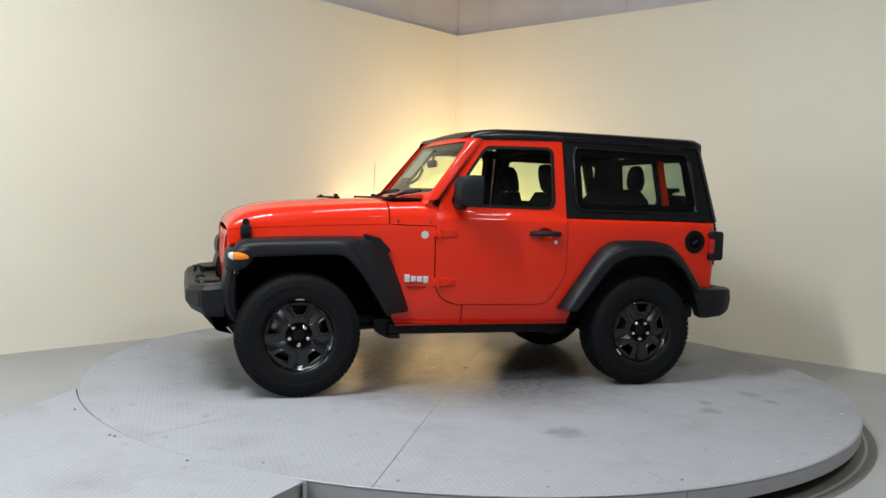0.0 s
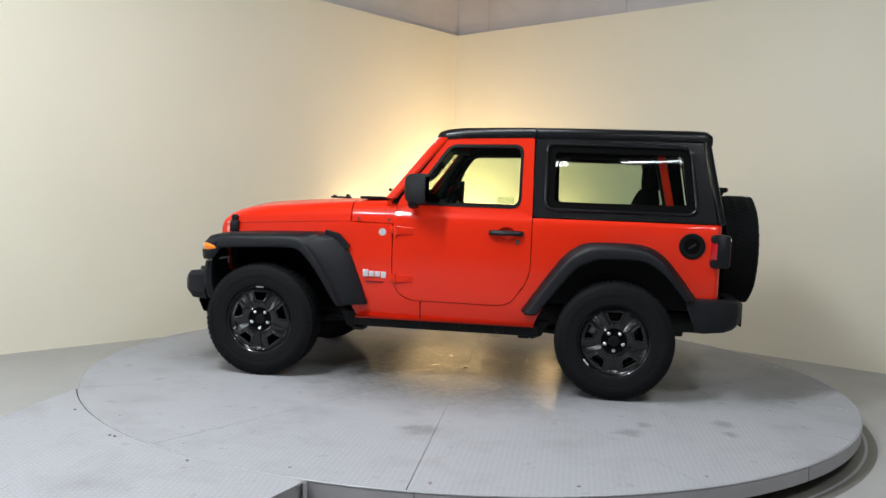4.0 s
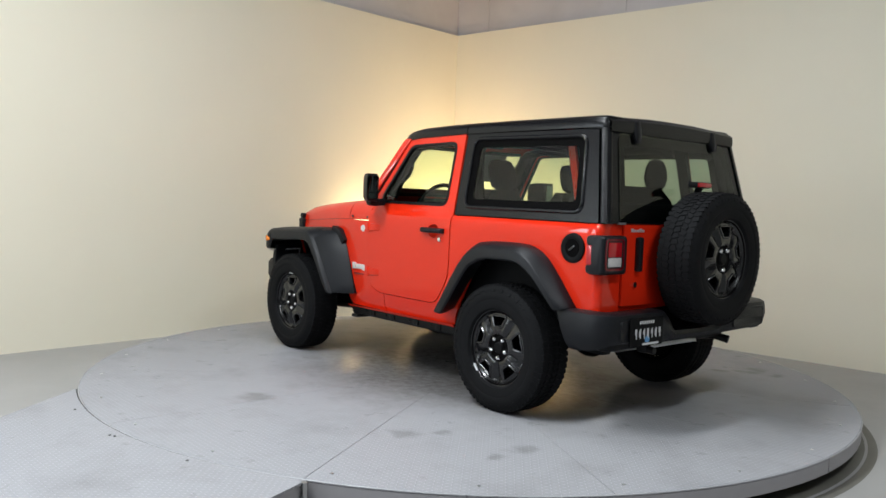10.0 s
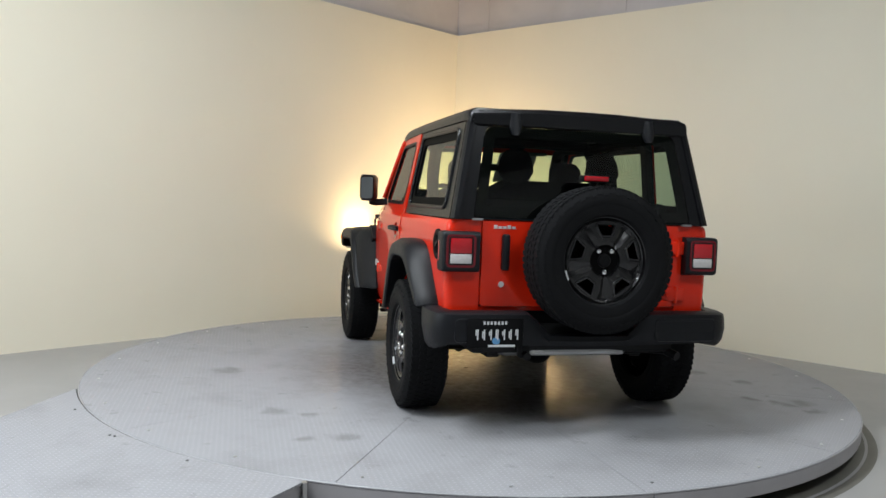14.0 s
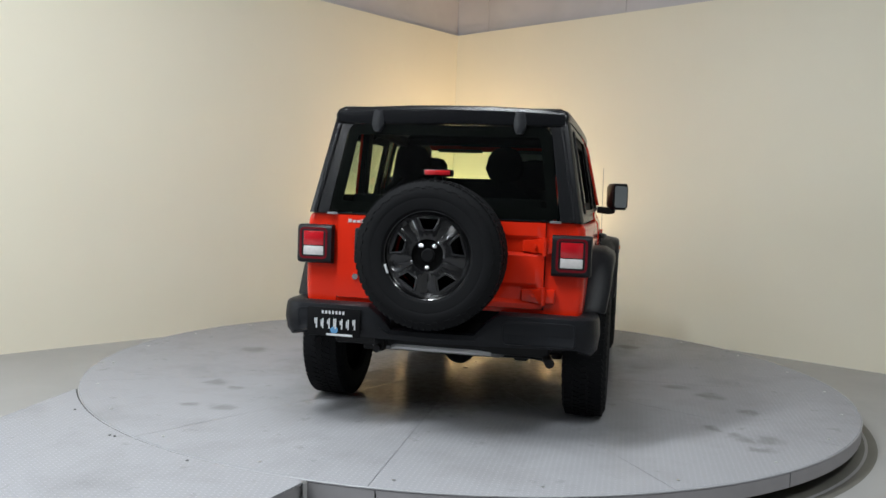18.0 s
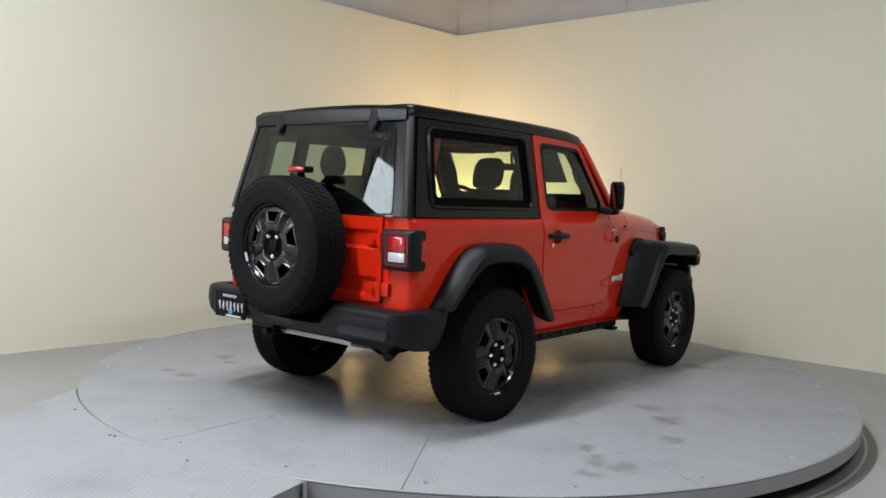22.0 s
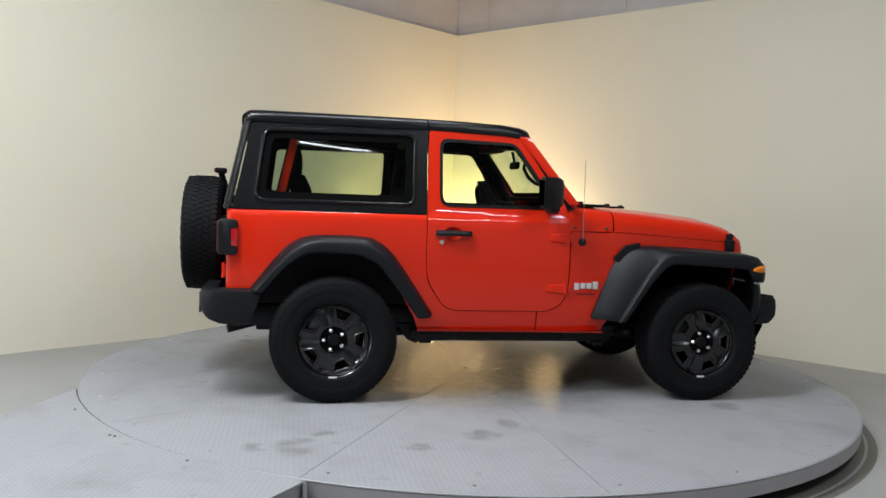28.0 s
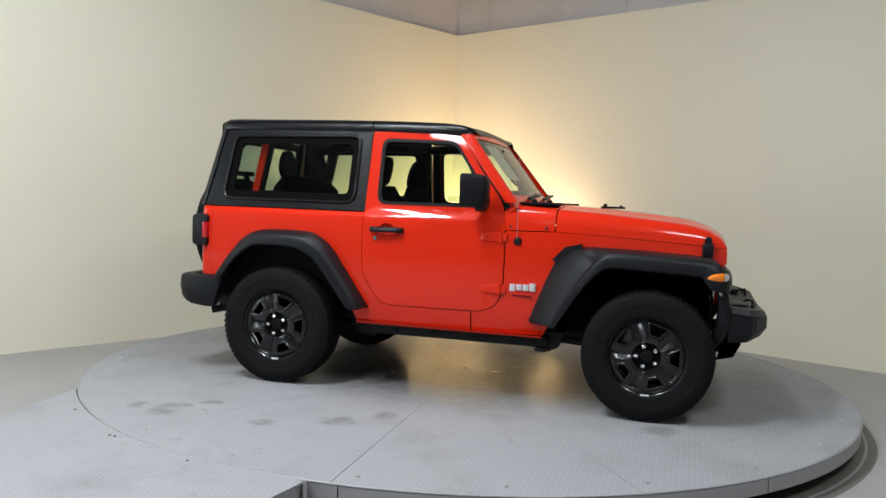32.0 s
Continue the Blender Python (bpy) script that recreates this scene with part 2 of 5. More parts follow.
CHECKER = checker("grey_checker_plate", (0.315, 0.315, 0.33), 0.17)
PLATE = material("grey_plate_paint", (0.355, 0.355, 0.37), 0.35, spec=0.2, noise_scale=5, vary=0.08)
shade_and_stains(CHECKER)
# dark floor tone standing for the shade round the turntable's base
FLOOR_SHADE = material("floor_shade_colour", (0.115, 0.11, 0.095), 0.5, noise_scale=5, vary=0.25, bump=0.05, bump_scale=30)
SKIRT = material("grey_skirt_paint", (0.3, 0.29, 0.3), 0.45, noise_scale=6, vary=0.12)
PIPE = material("heat_dulled_steel", (0.08, 0.075, 0.07), 0.4, 0.8, noise_scale=14, vary=0.2)
LINER = material("wheel_liner", (0.003, 0.003, 0.003), 0.9, spec=0.05)
UNDER = material("chassis_black", (0.007, 0.007, 0.0075), 0.45, spec=0.2, noise_scale=9, vary=0.3)
RIM = material("satin_black_wheel", (0.0042, 0.0042, 0.0047), 0.24, spec=0.4, coat=0.4, noise_scale=20, vary=0.1)
# a little lighter and glossier than the rim face
RIMEDGE = material("glossy_black_edge", (0.012, 0.012, 0.013), 0.22, 0.0, spec=0.55, noise_scale=20, vary=0.1)
CHROME = material("chrome", (0.85, 0.85, 0.86), 0.12, 1.0)
DISC = material("brake_disc_steel", (0.03, 0.028, 0.026), 0.4, 0.8, noise_scale=20, vary=0.15)
ALU = material("aluminised_steel", (0.34, 0.34, 0.34), 0.38, 0.85, noise_scale=14, vary=0.2)
SHEET = material("bright_steel_sheet", (0.72, 0.72, 0.72), 0.42, 0.4, noise_scale=14, vary=0.1)
FRIT = material("black_glass_border", (0.002, 0.002, 0.002), 0.6, spec=0.05)
SEAL = material("window_seal", (0.004, 0.004, 0.0045), 0.4, spec=0.2, noise_scale=40, vary=0.1)
TRIM = material("cabin_plastic", (0.004, 0.004, 0.0045), 0.6, spec=0.12, noise_scale=25, vary=0.2)
CLOTH = material("seat_cloth", (0.004, 0.004, 0.0045), 0.9, spec=0.04, noise_scale=60, vary=0.25, bump=0.2, bump_scale=300)
LIGHTCLOTH = material("headliner", (0.085, 0.09, 0.082), 0.9, noise_scale=60, vary=0.15)
LENS_RED = material("red_lens", (0.42, 0.006, 0.012), 0.12, coat=0.6, noise_scale=40, vary=0.15)
LENS_WHITE = material("white_lens", (0.55, 0.53, 0.52), 0.15, coat=0.5, noise_scale=60, vary=0.15)
LENS_AMBER = material("amber_lens", (0.85, 0.22, 0.01), 0.15, coat=0.5, noise_scale=60, vary=0.12)
LENS_SMOKE = material("smoked_lens_frame", (0.12, 0.004, 0.009), 0.2, coat=0.25)
SILVER = material("silver_badge", (0.8, 0.8, 0.8), 0.3, 0.6)
PAPER = material("printed_paper", (0.42, 0.43, 0.42), 0.7, noise_scale=90, vary=0.1)
STICKER = glass("window_film", (0.8, 0.84, 0.82))
WHITE = material("white_print", (0.62, 0.63, 0.64), 0.5)
BLUE = material("blue_print", (0.10, 0.28, 0.52), 0.5)
MIRROR = material("mirror_glass", (0.35, 0.37, 0.38), 0.02, 1.0)
TOP = material("black_hardtop_grain", (0.0034, 0.0037, 0.0047), 0.27, spec=0.34, noise_scale=25, vary=0.12, bump=0.06, bump_scale=600)
BACKGLASS = glass("rear_glass", (0.54, 0.63, 0.56), 0.055)
QUARTER = glass("quarter_window_glass", (0.61, 0.71, 0.61), 0.045)
SCREEN = glass("windscreen_glass", (0.72, 0.82, 0.72))


# ---------------------------------------------------------------- shape helpers
def rounded(pts, seg=4):
    """A closed outline; a point (u, v, r) gets its corner rounded by r."""
    out = []
    n = len(pts)
    for i, p in enumerate(pts):
        u = Vector(p[:2])
        r = p[2] if len(p) > 2 else 0
        if not r:
            out.append(u)
            continue
        a, b = Vector(pts[i - 1][:2]) - u, Vector(pts[(i + 1) % n][:2]) - u
        ra, rb = min(r, a.length * 0.48), min(r, b.length * 0.48)
        s, e = u + a.normalized() * ra, u + b.normalized() * rb
        for k in range(seg + 1):
            t = k / seg
            out.append(s * (1 - t) ** 2 + u * 2 * t * (1 - t) + e * t * t)
    return out


def panel(outer, holes, put, thick, out, us=(), vs=()):
    """A sheet with holes in (u, v), cut along the lines us and vs, laid on the surface put(u, v), with thickness behind it."""
    bm = bmesh.new()
    edges = []
    for loop in (outer, *holes):
        v = [bm.verts.new((p[0], 0, p[1])) for p in loop]
        edges += [bm.edges.new((v[i], v[(i + 1) % len(v)])) for i in range(len(v))]
    bmesh.ops.triangle_fill(bm, use_beauty=True, use_dissolve=False, edges=edges, normal=(0, -1, 0))
    for lines, no in ((us, (1, 0, 0)), (vs, (0, 0, 1))):
        for c in lines:
            bmesh.ops.bisect_plane(bm, geom=bm.verts[:] + bm.edges[:] + bm.faces[:], dist=1e-6, plane_co=Vector(no) * c, plane_no=no)
    for v in bm.verts:
        v.co = put(v.co.x, v.co.z)
    bmesh.ops.recalc_face_normals(bm, faces=bm.faces)
    out = Vector(out)
    if sum(f.normal.dot(out) * f.calc_area() for f in bm.faces) < 0:
        bmesh.ops.reverse_faces(bm, faces=bm.faces)
    bm.normal_update()
    rim = [e for e in bm.edges if e.is_boundary]
    faces = bm.faces[:]
    if not thick:
        return bm
    back = {v: bm.verts.new(v.co - v.normal * thick) for v in bm.verts[:]}
    for f in faces:
        bm.faces.new([back[v] for v in reversed(f.verts)])
    for e in rim:
        f = e.link_faces[0]
        a, b = e.verts
        vs_ = list(f.verts)
        if vs_[(vs_.index(a) + 1) % len(vs_)] is not b:
            a, b = b, a
        bm.faces.new((b, a, back[a], back[b]))
    return bm


def loft(rings, ring_closed=False, ends=False, bm=None):
    bm = bm or bmesh.new()
    rows = [[bm.verts.new(p) for p in r] for r in rings]
    n = len(rows[0])
    for a, b in zip(rows, rows[1:]):
        for i in range(n if ring_closed else n - 1):
            j = (i + 1) % n
            bm.faces.new((a[i], a[j], b[j], b[i]))
    if ends:
        bm.faces.new(rows[0][::-1])
        bm.faces.new(rows[-1])
    bmesh.ops.recalc_face_normals(bm, faces=bm.faces)
    return bm


def revolve(profile, n=48, bm=None, a0=0.0):
    """Profile of (radius, y) turned about the y axis."""
    rings = []
    for i in range(n + 1):
        a = a0 + 2 * math.pi * i / n
        rings.append([(r * math.cos(a), y, r * math.sin(a)) for r, y in profile])
    bm = loft(rings, bm=bm)
    bmesh.ops.remove_doubles(bm, verts=bm.verts, dist=1e-5)
    bmesh.ops.recalc_face_normals(bm, faces=bm.faces)
    return bm


def tube(path, r, n=8, bm=None, closed=False):
    path = [Vector(p) for p in path]
    rings = []
    up = Vector((0.13, 0.21, 0.97))
    for i, p in enumerate(path):
        a = path[i - 1] if i or closed else p
        b = path[(i + 1) % len(path)] if i + 1 < len(path) or closed else p
        d = (b - a).normalized()
        x = d.cross(up).normalized()
        y = d.cross(x)
        rr = r[i] if isinstance(r, (list, tuple)) else r
        rings.append([p + x * (rr * math.cos(2 * math.pi * k / n)) + y * (rr * math.sin(2 * math.pi * k / n)) for k in range(n)])
    if closed:
        rings.append(rings[0])
    bm = loft(rings, True, not closed, bm)
    if closed:
        bmesh.ops.remove_doubles(bm, verts=bm.verts, dist=1e-6)
    return bm


def cyl(a, b, r, n=16, bm=None):
    return tube([a, b], r, n, bm)


def interp(x, table):
    if x <= table[0][0]:
        return table[0][1]
    for (a, p), (b, q) in zip(table, table[1:]):
        if x <= b:
            return p + (q - p) * (x - a) / (b - a)
    return table[-1][1]


def mirrored(bm, sgn):
    if sgn < 0:
        for v in bm.verts:
            v.co.y = -v.co.y
        bmesh.ops.reverse_faces(bm, faces=bm.faces)
    return bm


def rbox(lo, hi, r=0.01, seg=2):
    bm = bmesh.new()
    box(bm, lo, hi)
    bmesh.ops.bevel(bm, geom=bm.edges[:], offset=r, segments=seg, affect="EDGES", profile=0.5)
    return bm


def mesh_of(name, bm, mat, angle=35):
    me = bpy.data.meshes.new(name)
    bm.to_mesh(me)
    bm.free()
    smooth(me, angle)
    me.materials.append(mat)
    return me


def child(name, me, parent, m=Matrix(), label=""):
    o = new(name, me)
    o.parent = parent
    o.matrix_basis = m
    return tagged(o, label)


# ---------------------------------------------------------------- the room
def slab(name, pts, z0, z1, mat, label, category):
    bm = bmesh.new()
    low = [bm.verts.new((p.x, p.y, z0)) for p in pts]
    top = [bm.verts.new((p.x, p.y, z1)) for p in pts]
    bm.faces.new(low[::-1])
    bm.faces.new(top)
    for i in range(len(pts)):
        j = (i + 1) % len(pts)
        bm.faces.new((low[i], low[j], top[j], top[i]))
    bmesh.ops.recalc_face_normals(bm, faces=bm.faces)
    return tagged(part(name, bm, mat), label, category, kind="structure")


T = 0.14
slab("floor", [room(-0.5, -0.5), room(ROOM_L + .5, -0.5), room(ROOM_L + .5, ROOM_R + .5), room(-0.5, ROOM_R + .5)], FLOOR - 0.2, FLOOR, FLOOR_GREY, "grey painted concrete floor of the photo bay", "floor")
slab("wall_left", [room(-T, 0), room(ROOM_L, 0), room(ROOM_L, -T), room(-T, -T)], FLOOR, WALL_TOP, WALL, "smooth cream-painted partition wall", "wall")
slab("wall_right", [room(0, 0), room(0, ROOM_R), room(-T, ROOM_R), room(-T, 0)], FLOOR, WALL_TOP, WALL, "smooth cream-painted partition wall", "wall")


def upper_wall(name, at, joints):
    """Bare grey panels with open joints above the partition."""
    def strip(u0, u1, d0, d1):
        return [at(u0, d0), at(u1, d0), at(u1, d1), at(u0, d1)]
    back = slab(name, strip(-0.3, 13.2, -0.06, -0.24), WALL_TOP, CEILING, DARK, "bare grey wall panels above the cream partition", "wall")
    for u0, u1 in zip(joints, joints[1:]):
        bm = bmesh.new()
        pts = strip(u0 + 0.003, u1 - 0.003, -0.03, -0.058)
        loft([[Vector((p.x, p.y, z)) for p in pts] for z in (WALL_TOP + 0.002, CEILING)], True, True, bm)
        part("wall_panel", bm, CONCRETE, back)


upper_wall("upper_wall_left", lambda u, d: room(u, d), [-0.036, 2.1, 4.1, 6.1, 8.1, 10.1, 13.0])
upper_wall("upper_wall_right", lambda u, d: room(d, u), [-0.036, 0.5, 2.49, 4.48, 6.5, 8.5, 10.5, 13.0])
# unseen walls added to close the room, toned for what the car reflects
slab("wall_back", [room(ROOM_L, -0.2), room(ROOM_L + T, -0.2), room(ROOM_L + T, ROOM_R + .2), room(ROOM_L, ROOM_R + .2)], FLOOR, CEILING, DIM, "plain dark grey wall added unseen behind the bay", "wall")
slab("wall_side", [room(-0.2, ROOM_R), room(-0.2, ROOM_R + T), room(ROOM_L, ROOM_R + T), room(ROOM_L, ROOM_R)], FLOOR, CEILING, PALE, "plain white wall added unseen beside the bay", "wall")
slab("ceiling", [room(-0.5, -0.5), room(ROOM_L + .5, -0.5), room(ROOM_L + .5, ROOM_R + .5), room(-0.5, ROOM_R + .5)], CEILING, CEILING + 0.2, CEIL, "dark grey painted ceiling high over the bay", "ceiling")


def opening(name, a0, a1, z0, z1, posts, rails, label, category):
    """Metal frame with glazing bars on the left wall, past the cream partition."""
    bm = bmesh.new()
    bars = [(a0 - 0.06, a1 + 0.06, z0 - 0.06, z0), (a0 - 0.06, a1 + 0.06, z1, z1 + 0.06), (a0 - 0.06, a0, z0, z1), (a1, a1 + 0.06, z0, z1)]
    for k in range(1, posts):
        c = a0 + (a1 - a0) * k / posts
        bars.append((c - 0.025, c + 0.025, z0, z1))
    for k in range(1, rails):
        c = z0 + (z1 - z0) * k / rails
        bars.append((a0, a1, c - 0.02, c + 0.02))
    for u0, u1, w0, w1 in bars:
        loft([[room(u0, 0.001, z), room(u1, 0.001, z), room(u1, 0.07, z), room(u0, 0.07, z)] for z in (w0, w1)], True, True, bm)
    return tagged(part(name, bm, STEEL), label, category, kind="structure")


opening("window_1", 9.14, 14.3, 2.3, 3.42, 4, 1, "high band of daylit windows with steel frames", "window")
opening("door_1", 13.0, 14.2, 0.05, 2.05, 1, 2, "glazed steel door letting daylight in", "door")


# ---------------------------------------------------------------- light fittings
def strip_light(centre, heading, wide, deep):
    """A ceiling fitting round one of the strip lamps: a folded steel tray, open below, with end caps."""
    ob = tagged(new("ceiling_light"), "white steel strip light fixed under the ceiling", "ceiling light", "ceiling lights")
    ob.matrix_basis = pose(*centre, 0, 0, heading)
    w, d = wide / 2 + 0.04, deep / 2 + 0.04
    tray = loft([[(x, -d, -0.02), (x, -d + 0.02, 0.05), (x, d - 0.02, 0.05), (x, d, -0.02), (x, d - 0.006, -0.02), (x, d - 0.026, 0.042), (x, -d + 0.026, 0.042), (x, -d + 0.006, -0.02)] for x in (-w, w)], True, True)
    part("tray", tray, FITTING, ob)
    for s in (1, -1):
        part("end_cap", boxed((s * w - 0.012, -d, -0.022), (s * w + 0.012, d, 0.055), 0.004), FITTING, ob)
        part("hanger", cyl((s * w * 0.7, 0, 0.05), (s * w * 0.7, 0, 0.16), 0.008, 8), STEEL, ob)


HEAD_L = math.degrees(math.atan2(LEFT_WAY.y, LEFT_WAY.x))
HEAD_R = math.degrees(math.atan2(RIGHT_WAY.y, RIGHT_WAY.x))
for a, b, watts in MAIN_LIGHTS:
    strip_light(room(a, b, CEILING - 0.11), HEAD_L, 2.4, 0.3)
for a, b, w, watts in CROSS_LIGHTS:
    strip_light(room(a, b, CEILING - 0.11), HEAD_R, w, 0.34)
for x, y, w, d, watts in FAR_LIGHTS:
    strip_light(Vector((x, y, CEILING - 0.14)), 0, w, d)


def wall_uplight(a, b, da, db):
    """A half-round metal shade on the wall, open at the top."""
    n = Vector((LEFT_WAY * da + RIGHT_WAY * db)).normalized()
    p = room(a, b, 0.0)
    ob = tagged(new("wall_uplight"), "small half-round metal uplight fixed low on the cream wall", "wall light", "wall uplights")
    ob.matrix_basis = pose(p.x, p.y, 0.50, 0, 0, math.degrees(math.atan2(n.y, n.x)))
    rings = [[(r * math.cos(f), r * math.sin(f), z) for f in [radians(-90 + 15 * k) for k in range(13)]] for r, z in ((0.03, 0.0), (0.07, 0.03), (0.10, 0.09), (0.10, 0.12), (0.094, 0.12), (0.094, 0.09), (0.06, 0.035))]
    part("shade", loft(rings), FITTING, ob)
    part("wall_plate", boxed((-0.002, -0.06, -0.01), (0.008, 0.06, 0.12), 0.003), FITTING, ob)


for a, b, da, db, beam, wash in UPLIGHTS:
    wall_uplight(a, b, da, db)


# ---------------------------------------------------------------- turntable and ramp
RADIUS = 2.738


def arc(r, a0, a1, z, step=3.0):
    n = max(2, int(abs(a1 - a0) / step) + 1)
    return [Vector((r * math.cos(radians(a0 + (a1 - a0) * i / n)), r * math.sin(radians(a0 + (a1 - a0) * i / n)), z)) for i in range(n + 1)]


def wedge(r0, r1, a0, a1, z0, z1, gap=0.004):
    """A plate between two radii and two headings."""
    g0, g1 = math.degrees(gap / max(r0, 0.3)) / 2, math.degrees(gap / r1) / 2
    rings = []
    for z in (z0, z1 - 0.003, z1):
        k = 0.003 if z == z1 else 0
        rings.append(arc(max(r0 + k, 0.01), a0 + g0, a1 - g0, z) + arc(r1 - k, a1 - g1, a0 + g1, z))
    return loft(rings, True, True)


turntable = tagged(new("turntable"), "large round grey steel vehicle turntable with checker-plate deck", "turntable")
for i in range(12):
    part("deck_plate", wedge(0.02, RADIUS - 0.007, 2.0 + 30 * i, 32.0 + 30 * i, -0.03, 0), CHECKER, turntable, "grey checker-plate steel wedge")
for i in range(8):
    part("rim_bar", wedge(RADIUS - 0.0065, RADIUS, 2.8 + 45 * i, 47.8 + 45 * i, -0.007, 0.0, 0.003), PLATE, turntable, "grey painted steel rim bar")
    part("skirt", wedge(RADIUS - 0.03, RADIUS - 0.0025, 2.8 + 45 * i, 47.8 + 45 * i, -0.085, -0.009, 0.008), SKIRT, turntable, "grey painted steel skirt panel")
part("frame", wedge(0.02, RADIUS - 0.06, 0, 359.9, -0.1, -0.032), DARK, turntable)
bolt = mesh_of("bolt_head", cyl((0, 0, -0.002), (0, 0, 0.003), 0.009, 8), STEEL)
for i in range(24):
    p = arc(2.62, 4.0 + 15 * i, 5.0 + 15 * i, 0.0)[0]
    child("bolt_head", bolt, turntable, pose(p.x, p.y, 0))

ring = tagged(part("floor_ring", revolve([(2.758, 0), (2.758, 0.006), (2.775, 0.006), (2.775, 0)], 160), SKIRT, m=pose(0, 0, FLOOR, 90)), "thin steel guide ring set on the floor round the turntable", "ring", kind="structure")
# flat band that paints the shade below the skirt onto the floor
tagged(part("floor_shade_band", revolve([(2.21, 0), (2.21, 0.003), (2.80, 0.003), (2.83, 0)], 160), FLOOR_SHADE, m=pose(0, 0, FLOOR, 90)), "dark band of painted shade on the floor round the turntable's base", "floor band", kind="structure")
part("turntable_pedestal", revolve([(0.01, 0), (2.2, 0), (2.2, 0.06), (0.01, 0.06)], 96), DARK, None, m=pose(0, 0, FLOOR, 90))
tagged(bpy.data.objects["turntable_pedestal"], "dark low base under the round turntable", "base")

ramp = tagged(new("ramp"), "flush grey checker-plate drive-on ramp beside the turntable", "ramp")
RAMP_R = (Vector((-0.712, -2.652, 0)), Vector((-0.41, -0.912, 0)))
edge = arc(RADIUS + 0.0085, 205.6, 255.2, 0, 1.5)
a, b = edge[0], edge[-1]
far_l, far_r = Vector((-2.9, -4.9, 0)), b + RAMP_R[1] * 2.45
outline = edge + [far_r, far_l]


def prism(pts, z0, z1):
    return loft([[Vector((p.x, p.y, z0)) for p in pts], [Vector((p.x, p.y, z1)) for p in pts]], True, True)


# dark strip stands in for the shade in the gap between ramp and deck
seal = arc(RADIUS + 0.001, 205.6, 255.2, 0, 1.5) + arc(RADIUS + 0.008, 255.2, 205.6, 0, 1.5)
part("gap_shade", prism(seal, -0.03, -0.003), DARK, ramp, "dark strip standing for the shaded gap round the deck")
part("ramp_plate", prism(outline, -0.012, 0.0), CHECKER, ramp, "grey checker-plate deck")
inner = [p + (Vector((-1.95, -3.6, 0)) - p).normalized() * 0.02 for p in outline]
part("ramp_side", prism(inner, FLOOR, -0.013), SKIRT, ramp, "grey folded steel side")
post = prism([b + Vector((0.0, -0.006, 0)), b + Vector((0.012, -0.03, 0)), b + Vector((-0.004, -0.045, 0)), b + Vector((-0.022, -0.012, 0))], FLOOR, 0.001)
part("corner_post", post, STEEL, ramp, "bare steel corner angle")
bolt = mesh_of("ramp_bolt", cyl((0, 0, -0.001), (0, 0, 0.003), 0.008, 8), DARK)
RAMP_BOLTS = ((-2.247, -1.67), (-1.84, -2.126), (-1.808, -2.14), (-1.313, -2.466))
for x, y in RAMP_BOLTS:
    child("ramp_bolt", bolt, ramp, pose(x, y, 0))


# ---------------------------------------------------------------- the car: x forward, y to its left, z up
car = tagged(new("car"), "orange-red two-door off-road car with black hardtop, standing on the turntable", "car")
WIDE = [(-1.95, .788), (-1.6, .802), (-.65, .812), (.3, .787), (.6, .765), (1.0, .715), (1.65, .59)]
TALL = [(.40, .735), (.44, .765), (.50, .785), (.60, .80), (.80, .81), (1.00, .812), (1.10, .810), (1.155, .804), (1.175, .797), (1.19, .782), (1.78, .668)]
ZCUT = (.44, .50, .60, .70, .80, .90, 1.0, 1.05, 1.10, 1.13, 1.155, 1.175, 1.19)
XCUT = (-1.89, -1.88, -1.865, -1.845, -1.82, -1.79, -1.6, -1.3, -1.0, -.65, -.3, 0, .3, .45, .6, .8)
UPCUT = (1.19, 1.3, 1.42, 1.54, 1.66)


def side_y(x, z):
    y = interp(x, WIDE) + interp(z, TALL) - .812
    return y


def on_side(proud=0.0):
    return lambda x, z: Vector((x, side_y(x, z) + proud, z))


def sided(name, make, mat, label="", parents=None):
    """The same part on the car's left and right."""
    return [part(name, mirrored(make(), s), mat, parents[i] if parents else car, label) for i, s in enumerate((1, -1))]


front = rounded([(.318, 1.106), (.70, 1.106), (.86, 1.0), (.82, .88), (.60, .50), (.57, .442), (.108, .442), (.108, .573), (.155, .573, .02), (.25, .60, .06), (.312, .69, .1), (.318, .9)])
sided("cowl_side", lambda: panel(front, [], on_side(), .012, (0, 1, 0), XCUT, ZCUT), RED)
rear = rounded([(.1, .442), (-.69, .452), (-.72, .53), (-.98, .97), (-1.08, 1.01), (-1.40, 1.01), (-1.545, .94), (-1.725, .69), (-1.806, .69), (-1.806, 1.185), (-.657, 1.185), (-.657, .85, .1), (-.64, .755, .06), (-.53, .595, .06), (-.45, .572, .05), (.1, .572)])
sided("rear_quarter", lambda: panel(rear, [], on_side(), .012, (0, 1, 0), XCUT, ZCUT), RED)
# sill flange under the body
sided("sill_flange", lambda: loft([[(.57, .775, .445), (.57, .76, .43), (.57, .70, .43)], [(-.69, .785, .455), (-.69, .77, .435), (-.69, .70, .435)]]), RED)
sided("rocker_rail", lambda: rbox((-.72, .58, .362), (.60, .705, .437), .012), UNDER, "black frame rail under the sill")

# ---- doors
DOOR_EDGE = rounded([(.307, .92), (.307, 1.10), (.298, 1.22, .05), (.262, 1.305, .06), (-.018, 1.715, .03), (-.637, 1.728, .012), (-.648, 1.19), (-.649, .85, .1), (-.632, .76, .06), (-.527, .604, .06), (-.46, .581, .05), (.15, .581, .02), (.243, .608, .06), (.302, .69, .1)])


